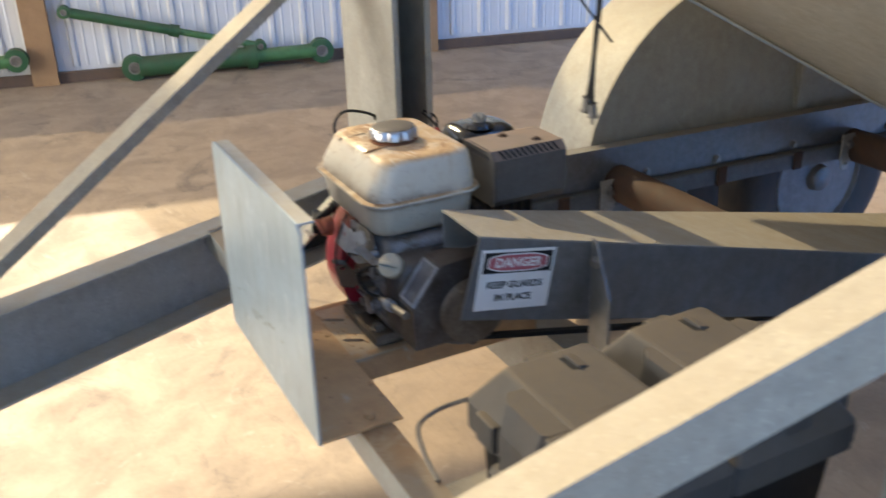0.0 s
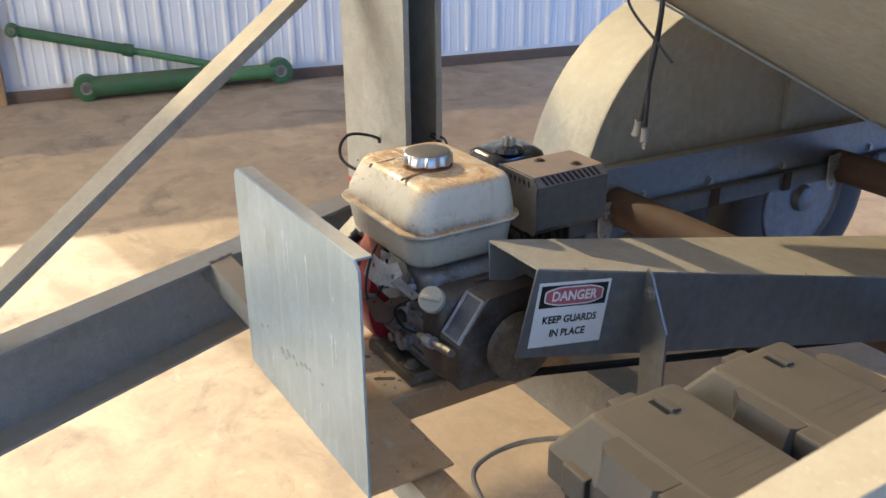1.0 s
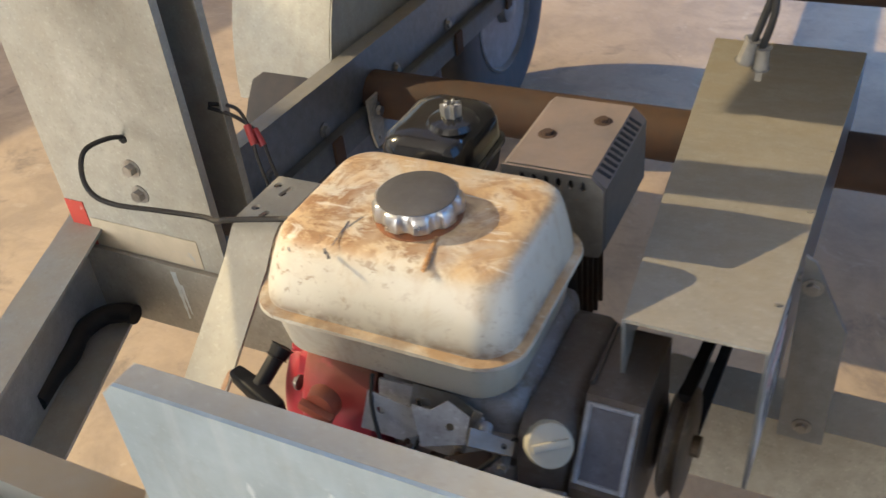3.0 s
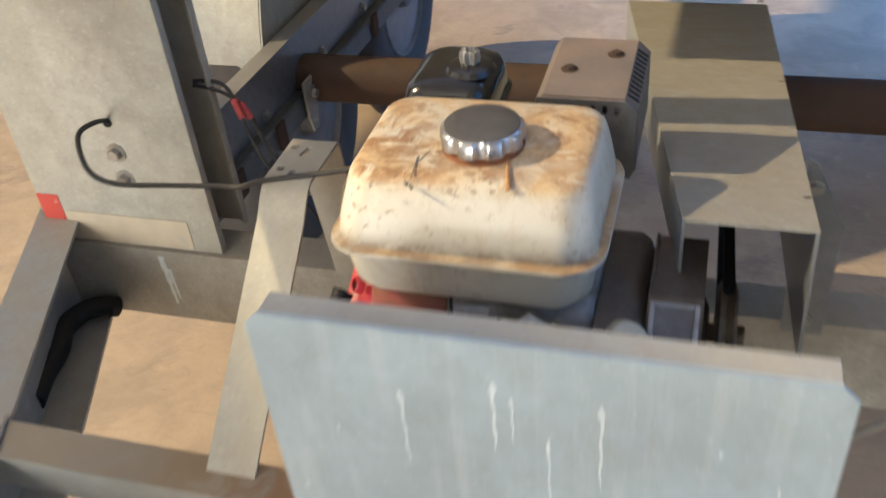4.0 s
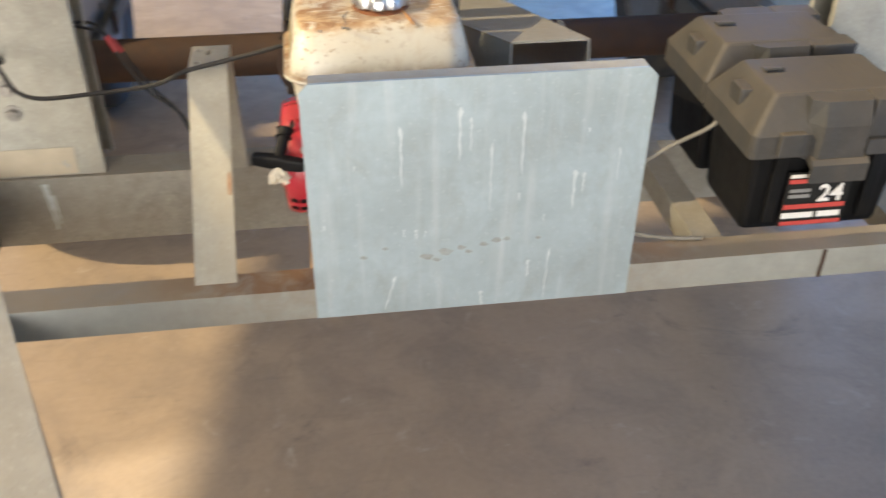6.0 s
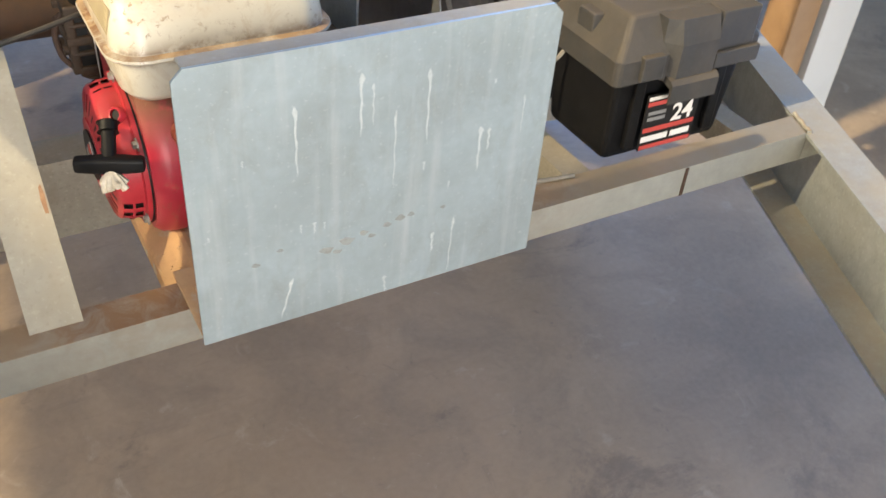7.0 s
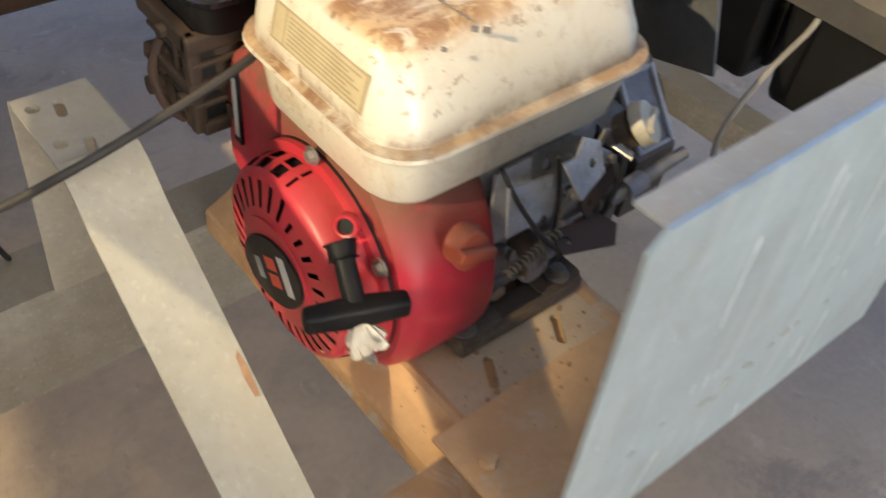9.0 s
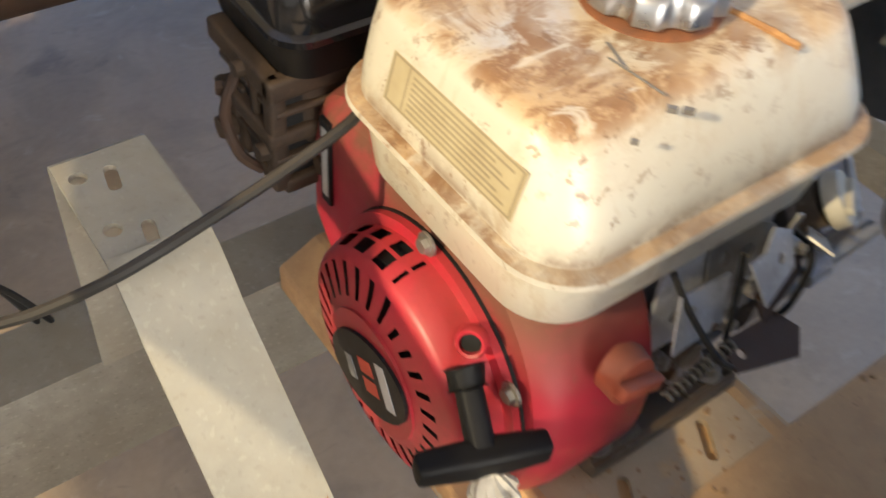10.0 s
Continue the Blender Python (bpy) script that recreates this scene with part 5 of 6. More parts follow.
def badge():
    def disc(a, b, x0, x1):
        t = radians(152)
        loop = [(a * math.cos(2 * math.pi * i / 36), b * math.sin(2 * math.pi * i / 36)) for i in range(36)]
        pts = [(CY + u * math.cos(t) - v * math.sin(t), RZ + u * math.sin(t) + v * math.cos(t)) for u, v in loop]
        return loft([[(x0, y, z) for y, z in pts], [(x1, y, z) for y, z in pts]])

    epart("badge", disc(0.047, 0.033, -0.0425, -0.0452), BLACK_INK_SHADE, "black oval badge", cover)
    t = radians(152)
    for u, v0, v1, h, mat in ((0.024, -0.018, 0.018, 0.011, SILVER_INK), (0.002, -0.014, -0.002, 0.017, RED_BADGE), (0.002, 0.002, 0.014, 0.017, RED_BADGE), (-0.022, -0.010, 0.010, 0.009, SILVER_DIM)):
        pts = [(CY + a * math.cos(t) - b * math.sin(t), RZ + a * math.sin(t) + b * math.cos(t)) for a, b in ((u - h / 2, v0), (u + h / 2, v0), (u + h / 2, v1), (u - h / 2, v1))]
        epart("badge_mark", loft([[(x, y, z) for y, z in pts] for x in (-0.0450, -0.0456)]), mat, "", cover)


RED_BADGE = surface("badge_red", (0.55, 0.06, 0.03), (0.45, 0.05, 0.03), 30, 0.5, relief=0)
SILVER_DIM = surface("badge_grey", (0.22, 0.22, 0.22), (0.16, 0.16, 0.16), 30, 0.5, relief=0)
badge()
for y, z in ((0.299, 0.934), (0.208, 0.889), (0.386, 0.775), (0.215, 0.775)):
    b = bolt((-0.002, y, z), (-1, 0, 0), None, 0.0055, 0.006)
    b.data.transform(EI)
    b.parent = ENG
# pull grip with its knot
guide = Vector((-0.028, 0.225, 0.918))
gc, ga = guide + Vector((0.010, 0.008, 0.004)), (-0.7, -0.5, 0.4)
epart("rope_guide", lathe([(0.0100, -0.008), (0.0098, -0.001), (0.0086, 0.0005), (0.0068, 0.0000), (0.0064, -0.004)], gc, ga, 20), RED_COVER, "", cover, True)
# black disc painted in for the shade inside the rope guide
epart("guide_hole", lathe([(0.0066, -0.0038), (0.0066, -0.0030)], gc, ga, 20), BLACK_INK_SHADE, "", cover)
mid = Vector((-0.040, 0.186, 0.889))
grip = bmesh.new()
join(grip, cylinder(guide, mid, 0.0085, 0.0085, 16, 0.002))
join(grip, cylinder(guide, guide.lerp(mid, 0.25), 0.0115, 0.0105, 16, 0.002))
bar_a, bar_b = Vector((-0.077, 0.199, 0.888)), Vector((-0.003, 0.172, 0.886))
bd, br_, bu = frame_axes(bar_a, bar_b, (0, 0, 1))
join(grip, loft([[bar_a.lerp(bar_b, k) + br_ * u * s + bu * v * s for u, v in rounded(-0.0095, 0.0095, -0.0108, 0.0108, 0.0045, 4)] for k, s in ((0.0, 0.55), (0.015, 0.74), (0.05, 0.82), (0.3, 0.92), (0.5, 1.0), (0.7, 0.92), (0.95, 0.82), (0.985, 0.74), (1.0, 0.55))]))
epart("pull_grip", grip, BLACK_PLASTIC, "black moulded pull grip", smooth=True)
knot = bmesh.new()
for k in range(9):
    a = 2 * math.pi * k / 9
    join(knot, tube([(-0.040, 0.180, 0.881), (-0.042 + 0.009 * math.cos(a), 0.175 + 0.006 * math.sin(a), 0.872), (-0.040 + 0.013 * math.cos(a), 0.170 + 0.009 * math.sin(a), 0.866 + 0.005 * math.sin(3 * a))], 0.0046, 6, 4))
epart("rope_end", knot, ROPE, "frayed white rope end", smooth=True)
# switch knob
knob = bmesh.new()
join(knob, cylinder((0.050, 0.182, 0.912), (0.050, 0.166, 0.914), 0.0180, 0.0165, 24, 0.003))
join(knob, moved(box(-0.0185, 0.0185, -0.005, 0.005, 0, 0.009, 0.003), pose(0.050, 0.167, 0.914, 90, 20, 0)))
epart("switch_knob", knob, ORANGE, "orange plastic stop switch", smooth=True)

# air cleaner, carburettor
epart("air_cleaner_base", loft([[(x, y, z) for x, y in rounded(-0.020 + i, 0.086 - i, 0.432 + i, 0.560 - i, 0.022)] for i, z in ((0.016, 0.962), (0.004, 0.968), (0.0, 0.996), (0.002, 0.998))]), BLACK_PLASTIC, "black air cleaner base", smooth=True)
epart("air_cleaner_cover", loft([[(x, y, z) for x, y in rounded(-0.024 + i, 0.090 - i, 0.428 + i, 0.564 - i, 0.024)] for i, z in ((0.0, 0.998), (0.0, 1.003), (0.004, 1.005), (0.006, 1.030), (0.010, 1.043), (0.019, 1.050), (0.032, 1.053))]), BLACK_GLOSS, "glossy black air cleaner cover", smooth=True)
epart("cover_dome", lathe([(0.030, 0), (0.026, 0.006), (0.015, 0.009), (0.004, 0.010)], (0.055, 0.485, 1.052), (0, 0, 1), 28), BLACK_GLOSS, smooth=True)
nut = loft([[(0.055 + (r + d * math.cos(7 * a)) * math.cos(a), 0.485 + (r + d * math.cos(7 * a)) * math.sin(a), z) for a in (2 * math.pi * k / 56 for k in range(56))] for z, r, d in ((1.056, 0.0110, 0.0), (1.061, 0.0105, 0.0012), (1.068, 0.0100, 0.0030), (1.076, 0.0085, 0.0034), (1.0765, 0.0060, 0.0010), (1.068, 0.0045, 0.0))])
epart("cover_knob", nut, ZINC, "worn fluted metal nut", smooth=True)
epart("carburettor_body", box(-0.004, 0.058, 0.450, 0.520, 0.895, 0.966, 0.010, 2), DIRTY_CAST, "brown dirty carburettor", smooth=True)
epart("float_bowl", lathe([(0.024, 0), (0.024, 0.03), (0.020, 0.042), (0.008, 0.046)], (0.026, 0.482, 0.897), (0, 0, -1), 24), DIRTY_CAST, smooth=True)
# black filler box, painting the shade of the hollows between the ribs
epart("intake_shade", box(-0.020, 0.052, 0.452, 0.528, 0.868, 0.966, 0.004), RUBBER, "black box standing for the shade between the ribs", smooth=True)
for z, h, x0, y1 in ((0.862, 0.014, -0.020, 0.512), (0.893, 0.006, -0.026, 0.524), (0.908, 0.013, -0.030, 0.530), (0.934, 0.006, -0.024, 0.534), (0.948, 0.018, -0.028, 0.540)):
    epart("intake_rib", box(x0, 0.040, 0.446, y1, z, z + h, 0.004, 3), DIRTY_CAST, smooth=True)
for x, y, z0, z1, w in ((-0.028, 0.447, 0.866, 0.966, 0.013), (-0.024, 0.500, 0.862, 0.925, 0.016), (0.022, 0.445, 0.866, 0.920, 0.012), (-0.026, 0.474, 0.910, 0.960, 0.008)):
    epart("intake_pillar", box(x, x + w, y, y + w, z0, z1, 0.004, 3), DIRTY_CAST, smooth=True)
for x, y, z, r in ((-0.030, 0.460, 0.900, 0.008), (-0.032, 0.520, 0.880, 0.010), (-0.030, 0.486, 0.956, 0.007), (0.008, 0.442, 0.884, 0.009)):
    epart("screw", cylinder((x + 0.01, y, z), (x - 0.004, y, z), r, r * 0.9, 10, 0.001), DIRTY_CAST, smooth=True)
epart("intake_elbow", tube([(-0.010, 0.480, 0.872), (-0.006, 0.488, 0.852), (0.010, 0.486, 0.846), (0.026, 0.482, 0.850)], 0.012, 12, 6), DIRTY_CAST, smooth=True)
epart("drain_hose", tube([(-0.022, 0.512, 0.930), (-0.036, 0.505, 0.905), (-0.034, 0.492, 0.876), (-0.020, 0.486, 0.858)], 0.0045, 8), RUST, smooth=True)
epart("choke_lever", box(-0.030, -0.020, 0.500, 0.535, 0.90, 0.918, 0.004), DIRTY_CAST)
epart("fuel_bowl_bolt", cylinder((-0.026, 0.520, 0.915), (-0.033, 0.524, 0.915), 0.006, n=6), RUST)


# muffler shield made of thin panels with slots
def muffler():
    x0, x1, y0, y1, z0, z1 = 0.146, 0.254, 0.400, 0.544, 0.968, 1.068
    cx, cz = 0.014, 0.014
    body = loft([[(x, y, z) for x, z in ((x0, z0 + 0.01), (x0 + 0.01, z0), (x1 - 0.014, z0), (x1, z0 + 0.014), (x1, z1 - cz), (x1 - cx, z1), (x0 + 0.008, z1), (x0, z1 - 0.008))] for y in (y0 + 0.004, y1)])
    shield = epart("muffler_guard", bevel(body, 0.002, 2), MUFFLER, "grey muffler shield with slots and two bolts")
    front = holed([(x0 + 0.002, z0 + 0.004), (x1 - 0.006, z0 + 0.004), (x1 - 0.001, z0 + 0.014), (x1 - 0.001, z1 - cz), (x1 - cx, z1 - 0.001), (x0 + 0.002, z1 - 0.001)], [stadium(x0 + 0.024 + 0.0125 * k, z1 - 0.0125, 0.011, 0.0055, 90, 4) for k in range(6)], 0.003, 0)
    epart("front_panel", moved(front, Matrix(((1, 0, 0, 0), (0, 0, -1, y0), (0, 1, 0, 0), (0, 0, 0, 1)))), MUFFLER, "", shield)
    # black sheet close behind the slots, painting the shade inside the guard
    epart("slot_shade", box(x0 + 0.012, x1 - 0.03, y0 + 0.0032, y0 + 0.0038, z1 - 0.020, z1 - 0.005), BLACK_INK_SHADE, "", shield)
    d = Vector((cx, 0, -cz)).normalized()
    nrm = Vector((cz, 0, cx)).normalized()
    for k in range(11):
        y = y0 + 0.020 + k * 0.0105
        c = Vector((x1 - cx / 2, y, z1 - cz / 2)) + nrm * 0.0001
        # black strips on the closed chamfer, standing for the shade in its slots
        epart("vent_slot", loft([[c + d * a * 0.0080 + Vector((0, b * 0.0024 + a * 0.003, 0)) + nrm * h for a, b in ((-1, -1), (1, -1), (1, 1), (-1, 1))] for h in (-0.001, 0.0005)]), BLACK_INK_SHADE, "", shield)
    for x, y in ((0.173, 0.465), (0.219, 0.505)):
        epart("bolt_recess", lathe([(0.0095, 0), (0.0095, 0.0006), (0.006, 0.0008)], (x, y, z1), (0, 0, 1), 20), RUST, "", shield)
        epart("shield_bolt", cylinder((x, y, z1), (x, y, z1 + 0.004), 0.0055, n=6), RUST, "", shield)


muffler()
# pulley and belt
pul = lathe([(0.020, 0.0), (0.050, 0.0), (0.056, 0.003), (0.046, 0.010), (0.056, 0.017), (0.050, 0.020), (0.022, 0.022)], (0.352, CY, CZ), (1, 0, 0), 36)
epart("pulley", pul, CAST, "dark dirty drive pulley", smooth=True)


# ---- belt guard ----
def belt_guard():
    g = thing("belt_guard", "dusty galvanised sheet belt guard with a danger sticker", "belt guard", at=pose(0.3705, 0.272, 1.013, -14.9))
    L, w, t, far = 1.39, 0.0605, 0.003, 0.245
    top = loft([[(-w, 0, z), (w, 0, z), (w, L, z), (-far, L, z)] for z in (-t, 0.0)])
    part("top_sheet", top, GALV_DUSTY, g, "dusty top sheet")
    # the side's shade is part of its colour, darker than the other sheets
    side = part("side_sheet", loft([[(x, 0.0, -0.134), (x, L, -0.134), (x, L, -t), (x, 0.0, -t)] for x in (w - t, w)]), GALV_SHADED, g, "bluish galvanised side sheet with shade put into its colour")
    part("side_sheet", loft([[(-w + o, 0.018, -0.062), (-far + o, L, -0.10), (-far + o, L, -t), (-w + o, 0.0, -t)] for o in (0.0, t)]), GALV, g)
    # sticker
    m = Matrix(((0, 0, 1, w), (1, 0, 0, 0.0795), (0, 1, 0, -0.0655), (0, 0, 0, 1))) @ pose(0, 0, 0, 0, 0, 4.5)
    part("sticker", moved(box(-0.0665, 0.0665, -0.049, 0.049, 0.0002, 0.0008), m), WHITE_STICKER, side, "white sticker with black and red print")
    part("sticker_band", moved(holed(rounded(-0.0615, 0.0615, 0.011, 0.0445, 0.001, 2), [], 0.0003, 0.0012), m), BLACK_INK_SHADE, side)
    oval = lambda a, b, n=40: [(a * max(-1, min(1, 1.15 * math.cos(2 * math.pi * k / n))), 0.0278 + b * max(-1, min(1, 1.1 * math.sin(2 * math.pi * k / n)))) for k in range(n)]
    part("sticker_oval", moved(holed(oval(0.054, 0.0145), [], 0.0003, 0.0015), m), WHITE_STICKER, side)
    part("sticker_oval", moved(holed(oval(0.0515, 0.0125), [], 0.0003, 0.0018), m), RED_INK, side)
    for text, size, y, mat, z in (("DANGER", 0.0205, 0.0275, WHITE_STICKER, 0.0021), ("KEEP GUARDS", 0.0158, -0.0085, BLACK_INK_SHADE, 0.0011), ("IN PLACE", 0.0158, -0.0295, BLACK_INK_SHADE, 0.0011)):
        part("lettering", lettering(text, size, m @ Matrix.Translation((0, y, z))), mat, side)
    # strap that carries the guard
    part("rivet", cylinder((w, 0.235, -0.030), (w + 0.003, 0.235, -0.030), 0.005, n=12), ZINC, g)
    for k in range(5):
        part("rivet", cylinder((w - 0.006, 0.09 + k * 0.26, 0.0), (w - 0.006, 0.09 + k * 0.26, 0.0012), 0.0035, n=10), ZINC, g)
    return g


belt_guard()
sup = loft([[(x, y, z) for x, z in ((0.4355, 0.966), (0.446, 0.960), (0.486, 0.878), (0.486, 0.712), (0.4375, 0.712))] for y in (0.470, 0.4745)])
support = tagged(part("guard_support", sup, GALV_SHADED), "flat galvanised strap holding up the belt guard", "bracket")
for x, z in ((0.462, 0.735), (0.447, 0.930)):
    bolt((x, 0.470, z), (0, -1, 0), support, 0.007, 0.007)
belt = bmesh.new()
for s in (-1, 1):
    join(belt, extrude([(-0.006, -0.004), (0.006, -0.004), (0.006, 0.004), (-0.006, 0.004)], (0.362, CY + 0.006, CZ + 0.051 * s), (0.362, 1.45, 0.575 + 0.03 * s)))
tagged(part("drive_belt", belt, BELT), "black rubber drive belt inside the guard", "belt", )


# ---- strap bracket beside the engine ----
def strap_bracket():
    t, x0, x1 = 0.004, -0.171, -0.112
    br = thing("strap_bracket", "bent galvanised strap with bolt holes bridging the frame rails", "bracket", at=pose(-0.138, 0.30, FT))
    inv = pose(0.138, -0.30, -FT)

    def ribbon(pts):
        low = []
        for i, (y, z) in enumerate(pts):
            a, b = Vector(pts[max(i - 1, 0)]), Vector(pts[min(i + 1, len(pts) - 1)])
            d = (b - a).normalized()
            low.append((y + d.y * t, z - d.x * t))
        return loft([[(x, y, z) for y, z in pts] + [(x, y, z) for y, z in low[::-1]] for x in (x0, x1)])

    part("front_leg", moved(ribbon([(0.097, FT), (0.118, FT + 0.018), (0.322, 0.924), (0.335, 0.939), (0.346, 0.950), (0.356, 0.9565), (0.362, 0.958)]), inv), GALV_MATT, br, "sloping leg with a rust run", True)
    holes = [circle(-0.159, 0.381, 0.0055), circle(-0.160, 0.430, 0.0055), stadium(-0.142, 0.369, 0.021, 0.008, 80), stadium(-0.143, 0.421, 0.023, 0.008, 80)]
    part("top", moved(holed([(x0, 0.362), (x1, 0.362), (x1, 0.447), (x0, 0.447)], holes, t, 0.958), inv), GALV_MATT, br)
    part("back_leg", moved(ribbon([(0.447, 0.958), (0.451, 0.956), (0.454, 0.950), (0.497, 0.706)]), inv), GALV_MATT, br, "", True)
    run = [(-0.1185, 0.201), (-0.1145, 0.200), (-0.1135, 0.218), (-0.1150, 0.229), (-0.1180, 0.226), (-0.1195, 0.214)]
    zz = lambda y: FT + 0.018 + (y - 0.118) * (0.924 - FT - 0.018) / (0.322 - 0.118)
    part("rust_run", moved(loft([[(x, y, zz(y) + o) for x, y in run] for o in (0.0004, 0.0010)]), inv), RUST_STAIN, br, "brown rust run")


strap_bracket()


# ---- battery boxes ----
def battery_box(y0, label, fronted):
    b = thing("battery_box", label, "battery box", group="battery boxes", at=pose(0.78, y0 + 0.09, FT))
    inv = pose(-0.78, -y0 - 0.09, -FT)
    X0, X1, D = 0.660, 0.905, 0.166

    def p(name, bm, mat, label="", parent=None, smooth=False):
        return part(name, moved(bm, inv), mat, parent or b, label, smooth)

    p("tub", loft([[(x, y, z) for x, y in rounded(X0 + i, X1 - i, y0 + i, y0 + D - i, 0.010, 3)] for i, z in ((0.010, FT - 0.0075), (0.008, FT), (0.0, 0.885))]), BLACK_PLASTIC, "black ribbed tub")
    for k in (0.18, 0.82):
        p("tub_rib", box(X0 + (X1 - X0) * k - 0.010, X0 + (X1 - X0) * k + 0.010, y0 - 0.006, y0 + 0.004, FT + 0.01, 0.875, 0.003), BLACK_PLASTIC)
    skirt = [(x, y) for x, y in rounded(X0 - 0.014, X1 + 0.014, y0 - 0.012, y0 + D + 0.012, 0.010, 3)]
    lid = p("lid", loft([[(x, y, 0.872) for x, y in skirt], [(x, y, 0.9085) for x, y in skirt]] + [[(x, y, z) for x, y in rounded(X0 - 0.014 + i, X1 + 0.014 - i, y0 - 0.012 + j, y0 + D + 0.012 - j, 0.008, 3)] for i, j, z in ((0.001, 0.001, 0.910), (0.034, 0.030, 0.958), (0.037, 0.033, 0.9615), (0.042, 0.038, 0.9625))]), GREY_PLASTIC, "dust-covered grey lid with sloped sides")
    # notches and blocks that break the slopes, grip slots, strap guides
    for s, xx in ((0, X0 - 0.006), (1, X1 - 0.036)):
        p("strap_guide", box(xx, xx + 0.042, y0 + 0.068, y0 + 0.108, 0.880, 0.948, 0.005), GREY_PLASTIC, "", lid)
    for ya, yb, out in ((y0 - 0.024, y0 + 0.040, -1),) if fronted else ((y0 - 0.013, y0 + 0.040, -1), (y0 + D - 0.040, y0 + D + 0.022, 1)):
        near = ya if out < 0 else yb
        block = [(X0 + 0.070, near - out * 0.022), (X0 + 0.088, near), (X0 + 0.158, near), (X0 + 0.164, near - out * 0.008), (X0 + 0.164, ya if out > 0 else yb), (X0 + 0.070, ya if out > 0 else yb)]
        tops = [(x, y - out * (0.011 if abs(y - near) < 0.012 else 0.0)) for x, y in block]
        p("corner_block", bevel(loft([[(x, y, 0.866) for x, y in block], [(x, y, 0.925) for x, y in block], [(x, y, 0.9605) for x, y in tops]]), 0.003, 2), GREY_PLASTIC, "", lid)
        p("end_block", box(X0 + 0.1645, X1 - 0.004, min(near - out * 0.010, ya if out > 0 else yb), max(near - out * 0.010, ya if out > 0 else yb), 0.899, 0.9615, 0.004), GREY_PLASTIC, "", lid)
        p("end_skirt", box(X0 + 0.1648, X1 + 0.008, min(near - out * 0.004, ya if out > 0 else yb), max(near - out * 0.004, ya if out > 0 else yb), 0.872, 0.8985, 0.003), GREY_PLASTIC, "", lid)
    p("grip_flap", moved(box(-0.016, 0.016, -0.003, 0.011, -0.002, 0.0030, 0.0012), pose(X0 + 0.055, y0 + 0.100, 0.9635, -14)), GREY_PLASTIC, "", lid)
    # the slot is a black strip on the lid, its shade painted rather than cut
    p("grip_slot", box(X0 + 0.040, X0 + 0.070, y0 + 0.090, y0 + 0.0985, 0.9622, 0.9631), BLACK_INK_SHADE, "black strip standing for the shade in the grip slot", lid)
    for k in range(4):
        p("lid_ridge", moved(box(-0.0012, 0.0012, -0.045 + 0.006 * k, 0.045, 0, 0.0005), pose(X0 + 0.150 + 0.014 * k, y0 + 0.09, 0.9622)), GREY_PLASTIC, "", lid)
    if fronted:
        tab = [(y0 - 0.004, 0.878), (y0 - 0.026, 0.872), (y0 - 0.032, 0.866), (y0 - 0.032, 0.836), (y0 - 0.028, 0.836), (y0 - 0.027, 0.860), (y0 - 0.004, 0.866)]
        p("latch_tab", bevel(loft([[(x, y, z) for y, z in tab] for x in (X0 + 0.078, X0 + 0.168)]), 0.0015, 2), GREY_PLASTIC, "grey latch tab")
        p("lid_hook", bevel(box(X0 + 0.026, X0 + 0.066, y0 - 0.020, y0 + 0.006, 0.876, 0.914), 0.003, 2), GREY_PLASTIC, "", lid)
        lab = p("label", box(X0 + 0.060, X0 + 0.165, y0 - 0.0085, y0 - 0.0065, FT + 0.004, 0.842), BLACK_INK_SHADE, "black, red and white printed label")
        m = Matrix(((1, 0, 0, X0 + 0.1125), (0, 0, -1, y0 - 0.0086), (0, 1, 0, 0.793), (0, 0, 0, 1)))
        for x0, x1, z0, z1, mat in ((-0.050, 0.050, 0.040, 0.046, LABEL_WHITE), (-0.050, 0.050, 0.030, 0.037, LABEL_RED), (-0.050, 0.050, -0.016, -0.008, LABEL_RED), (-0.050, 0.002, -0.033, -0.023, LABEL_WHITE), (0.008, 0.046, -0.033, -0.023, LABEL_WHITE), (-0.050, 0.050, -0.046, -0.039, LABEL_RED), (-0.046, -0.012, 0.014, 0.020, SILVER_DIM), (-0.046, -0.012, 0.004, 0.010, SILVER_DIM)):
            p("print_bar", moved(box(x0, x1, z0, z1, 0, 0.0006), m), mat, "", lab)
        p("print_number", lettering("24", 0.042, m @ Matrix.Translation((0.022, 0.009, 0.0008))), LABEL_WHITE, "large white number", lab)
    return b


LABEL_WHITE = surface("label_white", (0.72, 0.70, 0.68), (0.62, 0.60, 0.57), 40, 0.5, relief=0)
LABEL_RED = surface("label_red", (0.48, 0.06, 0.05), (0.38, 0.05, 0.04), 40, 0.5, relief=0)
battery_box(0.137, "dusty grey and black plastic battery box with a red label", True)
battery_box(0.325, "dusty grey and black plastic battery box behind another", False)


# ---- cables ----
def cable(name, pts, r, mat, label, n=8):
    return tagged(part(name, tube(pts, r, n), mat, None, "", True), label, "cable")


cable("control_cable", [(-0.487, 0.512, 0.925), (-0.480, 0.475, 0.944), (-0.468, 0.425, 0.957), (-0.449, 0.393, 0.947), (-0.432, 0.381, 0.925), (-0.400, 0.383, 0.911), (-0.330, 0.390, 0.911), (-0.257, 0.390, 0.917), (-0.212, 0.366, 0.936), (-0.171, 0.345, 0.9615), (-0.112, 0.347, 0.974), (-0.066, 0.352, 0.982), (-0.016, 0.362, 0.990), (0.020, 0.392, 0.982), (0.040, 0.440, 0.960)], 0.0036, CABLE, "black control cable looping from the post to the engine")
wire = thing("wire_pair", "black wires with red crimp connectors by the post", "cable", at=pose(-0.32, 0.58, 0.90))
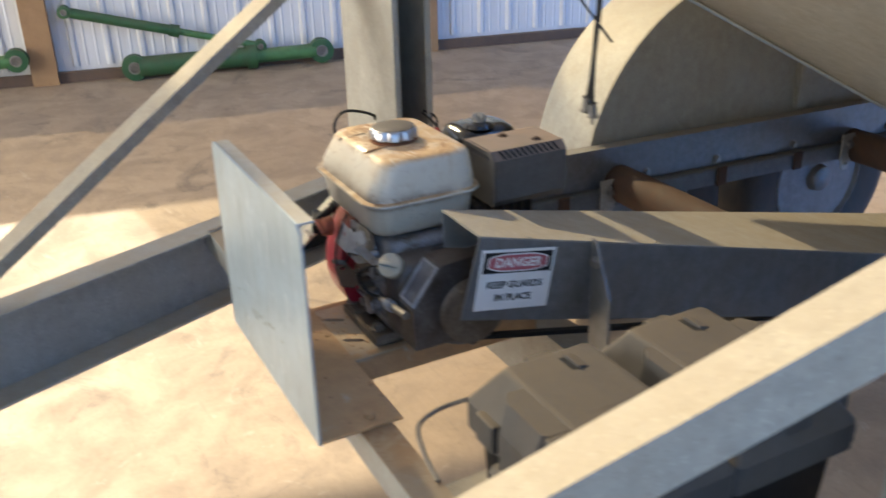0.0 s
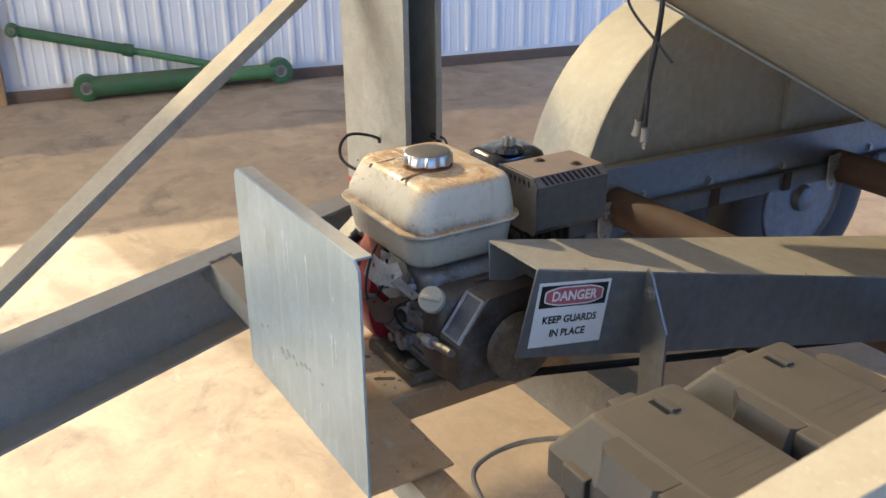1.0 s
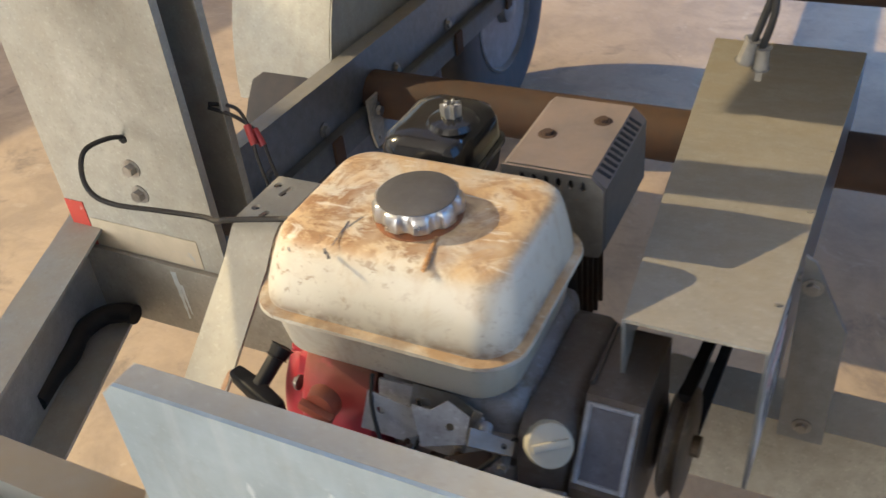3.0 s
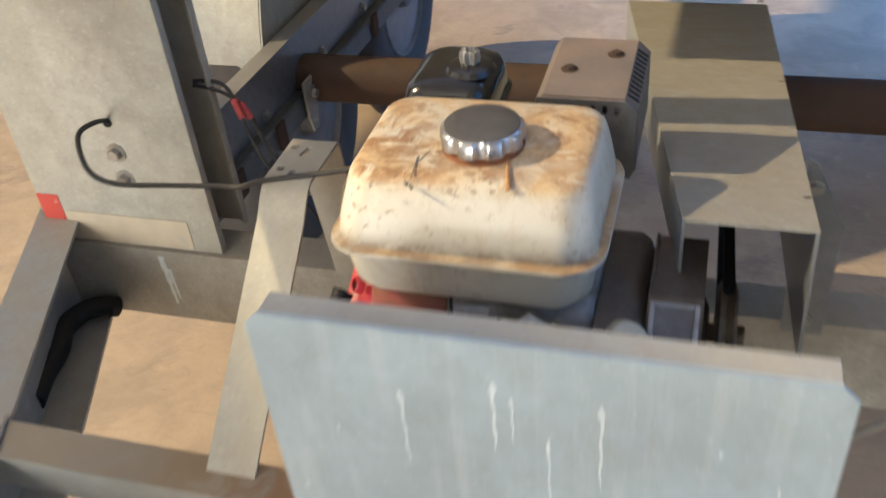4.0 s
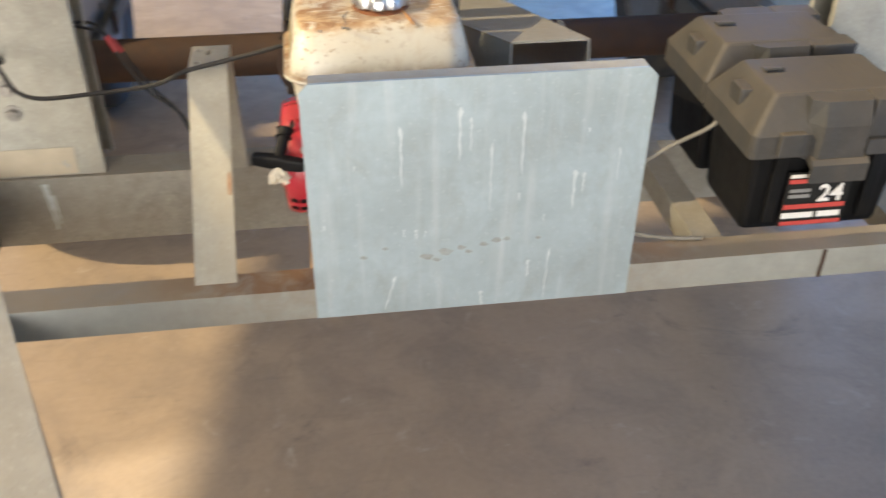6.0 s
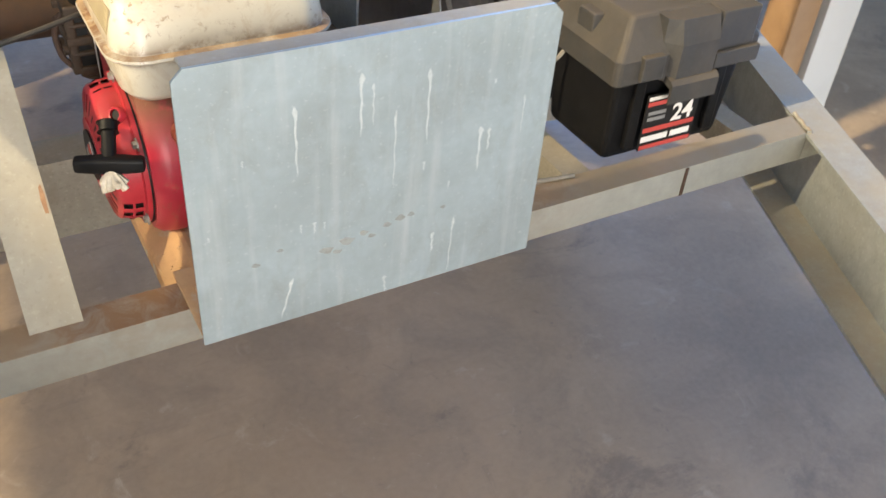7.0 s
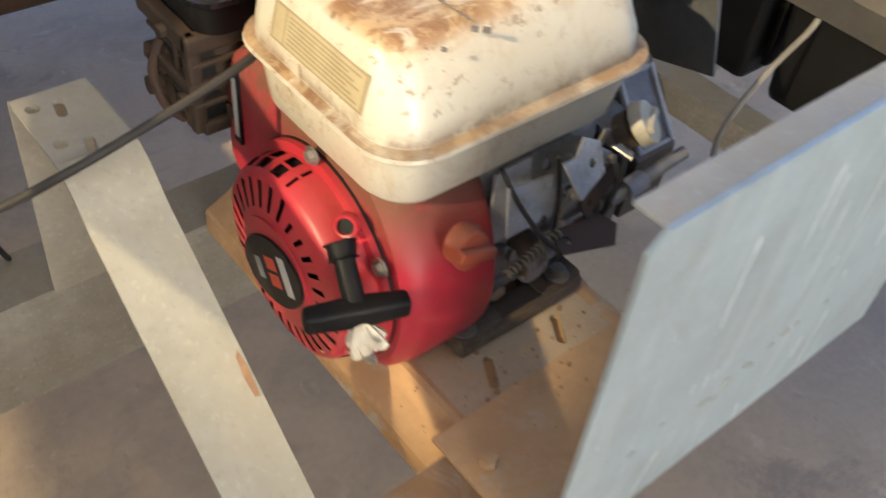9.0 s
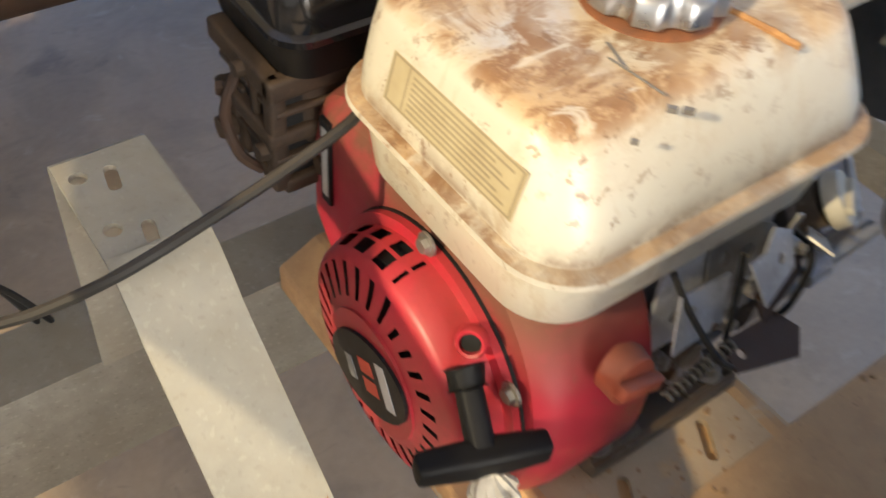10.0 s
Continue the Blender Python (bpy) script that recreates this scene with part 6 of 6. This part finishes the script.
wi = pose(0.32, -0.58, -0.90)
part("wire", moved(tube([(-0.385, 0.585, 0.955), (-0.350, 0.600, 0.945), (-0.325, 0.590, 0.915), (-0.308, 0.572, 0.885), (-0.270, 0.545, 0.840), (-0.220, 0.530, 0.800), (-0.190, 0.560, 0.706)], 0.0028, 6), wi), CABLE, wire, smooth=True)
part("wire", moved(tube([(-0.385, 0.583, 0.950), (-0.345, 0.592, 0.935), (-0.318, 0.600, 0.905), (-0.300, 0.588, 0.875), (-0.262, 0.560, 0.835), (-0.222, 0.535, 0.798), (-0.200, 0.565, 0.706)], 0.0028, 6), wi), CABLE, wire, smooth=True)
part("connector", moved(cylinder((-0.332, 0.594, 0.924), (-0.318, 0.583, 0.900), 0.0055, n=12), wi), RED, wire, "red crimp connector")
part("connector", moved(cylinder((-0.326, 0.599, 0.916), (-0.312, 0.595, 0.893), 0.0055, n=12), wi), RED, wire, "red crimp connector")
cable("battery_cable", [(0.650, 0.258, 0.868), (0.635, 0.257, 0.856), (0.570, 0.254, 0.826), (0.505, 0.245, 0.790), (0.464, 0.222, 0.766), (0.456, 0.178, 0.757), (0.474, 0.140, 0.7525), (0.530, 0.122, 0.7465), (0.590, 0.112, 0.7465)], 0.0036, GREY_CABLE, "grey battery cable drooping from the box")
pend = thing("hanging_cord", "black power cord hanging doubled from the hopper with a plug", "power cord", at=pose(0.39, 0.49, 1.5))
pi_ = pose(-0.39, -0.49, -1.5)
part("cord", moved(tube([(0.412, 0.470, 1.745), (0.418, 0.475, 1.55), (0.412, 0.480, 1.40), (0.398, 0.492, 1.32), (0.380, 0.500, 1.25), (0.366, 0.505, 1.195), (0.358, 0.507, 1.165)], 0.0036, 8), pi_), CABLE, pend, smooth=True)
part("cord", moved(tube([(0.420, 0.466, 1.745), (0.410, 0.482, 1.55), (0.404, 0.486, 1.42), (0.404, 0.486, 1.33), (0.372, 0.506, 1.26), (0.374, 0.503, 1.20), (0.366, 0.510, 1.160)], 0.0036, 8), pi_), CABLE, pend, smooth=True)
part("tie_wire", moved(tube([(0.412, 0.480, 1.42), (0.360, 0.470, 1.40), (0.345, 0.480, 1.34), (0.395, 0.492, 1.29), (0.420, 0.500, 1.265)], 0.002, 6), pi_), CABLE, pend, "thin tie wire")
plug = bmesh.new()
join(plug, cylinder((0.357, 0.507, 1.168), (0.352, 0.509, 1.145), 0.006, 0.008, 12, 0.002))
join(plug, cylinder((0.367, 0.510, 1.160), (0.366, 0.512, 1.138), 0.006, 0.007, 12, 0.002))
join(plug, moved(box(-0.003, 0.003, -0.0008, 0.0008, -0.014, 0.0), pose(0.365, 0.512, 1.139)))
part("plug", moved(plug, pi_), GREY_CABLE, pend, "grey plug", True)


# ---- green links by the wall ----
def link(y0, z0, y1, z1, x, r, label, fat, group="green links"):
    g = thing("hydraulic_cylinder", label, "cylinder", group=group, at=BARN @ pose(x, y0, 0))
    inv = pose(-x, -y0, 0)
    a, b = Vector((x, y0, z0)), Vector((x, y1, z1))
    d = (b - a).normalized()

    def p(name, bm, mat, label="", smooth=True):
        return part(name, moved(bm, inv), mat, g, label, smooth)

    p("barrel", cylinder(a + d * 0.04, a.lerp(b, fat), r, n=24, r=0.008), GREEN)
    p("collar", cylinder(a.lerp(b, fat - 0.03), a.lerp(b, fat + 0.02), r * 1.25, n=24, r=0.005), GREEN)
    p("rod", cylinder(a.lerp(b, fat), b - d * 0.04, r * 0.72, n=20), GREEN_WORN, "worn paint showing bare metal")
    for q in (a, b):
        p("eye", loft([[q + Vector((o, rr * math.cos(t), rr * math.sin(t))) for t in (2 * math.pi * k / 24 for k in range(24))] for o, rr in ((-0.035, r * 0.9), (-0.035, r * 1.25), (0.035, r * 1.25), (0.038, r * 0.62), (0.02, r * 0.55), (0.02, 0.01))]), GREEN)
        p("bushing", lathe([(r * 0.62, 0), (r * 0.62, 0.012), (r * 0.42, 0.012), (r * 0.40, 0.0)], q + Vector((0.03, 0, 0)), (1, 0, 0), 20), ZINC)
    return g


GREEN_WORN = surface("worn_green_paint", (0.07, 0.20, 0.07), (0.04, 0.11, 0.04), 14, 0.45, 0.0, 0.3, (0.2, 0.15, 0.08), 0.1, 5, 0.5, spot=((0.30, 0.24, 0.15), 9, 0.62))
link(-0.325, 0.088, 0.985, 0.098, -5.19, 0.070, "thick green steel cylinder lying along the wall", 0.62)
link(-0.72, 0.495, 0.55, 0.165, -5.20, 0.034, "thin green steel cylinder leaning along the wall", 0.55)
link(-2.05, 0.13, -1.07, 0.205, -5.18, 0.062, "green steel cylinder end beside the wooden post", 0.5)


# ---- crumbs of dirt on the engine base ----
rng = random.Random(7)
crumbs = bmesh.new()
for k in range(130):
    if k < 90:
        x, y, z = rng.uniform(0.002, 0.232), 0.121 + 0.075 * rng.random() ** 1.6, FT
    else:
        x, y, z = rng.uniform(0.01, 0.42), 0.131 - 0.09 * rng.random() ** 2.2, FT + 0.0055
    if z > FT and y > 0.1345:
        continue
    r = 0.0008 + 0.0022 * rng.random() ** 3
    got = bmesh.ops.create_icosphere(crumbs, subdivisions=1, radius=r)
    for v in got["verts"]:
        v.co = Vector((x + v.co.x * rng.uniform(0.8, 1.4), y + v.co.y * rng.uniform(0.8, 1.4), z + r * 0.3 + v.co.z * 0.6))
tagged(part("dirt_crumbs", crumbs, CRUMB, None, "", True), "brown dirt crumbs scattered on the engine base", "dirt", kind="stuff")
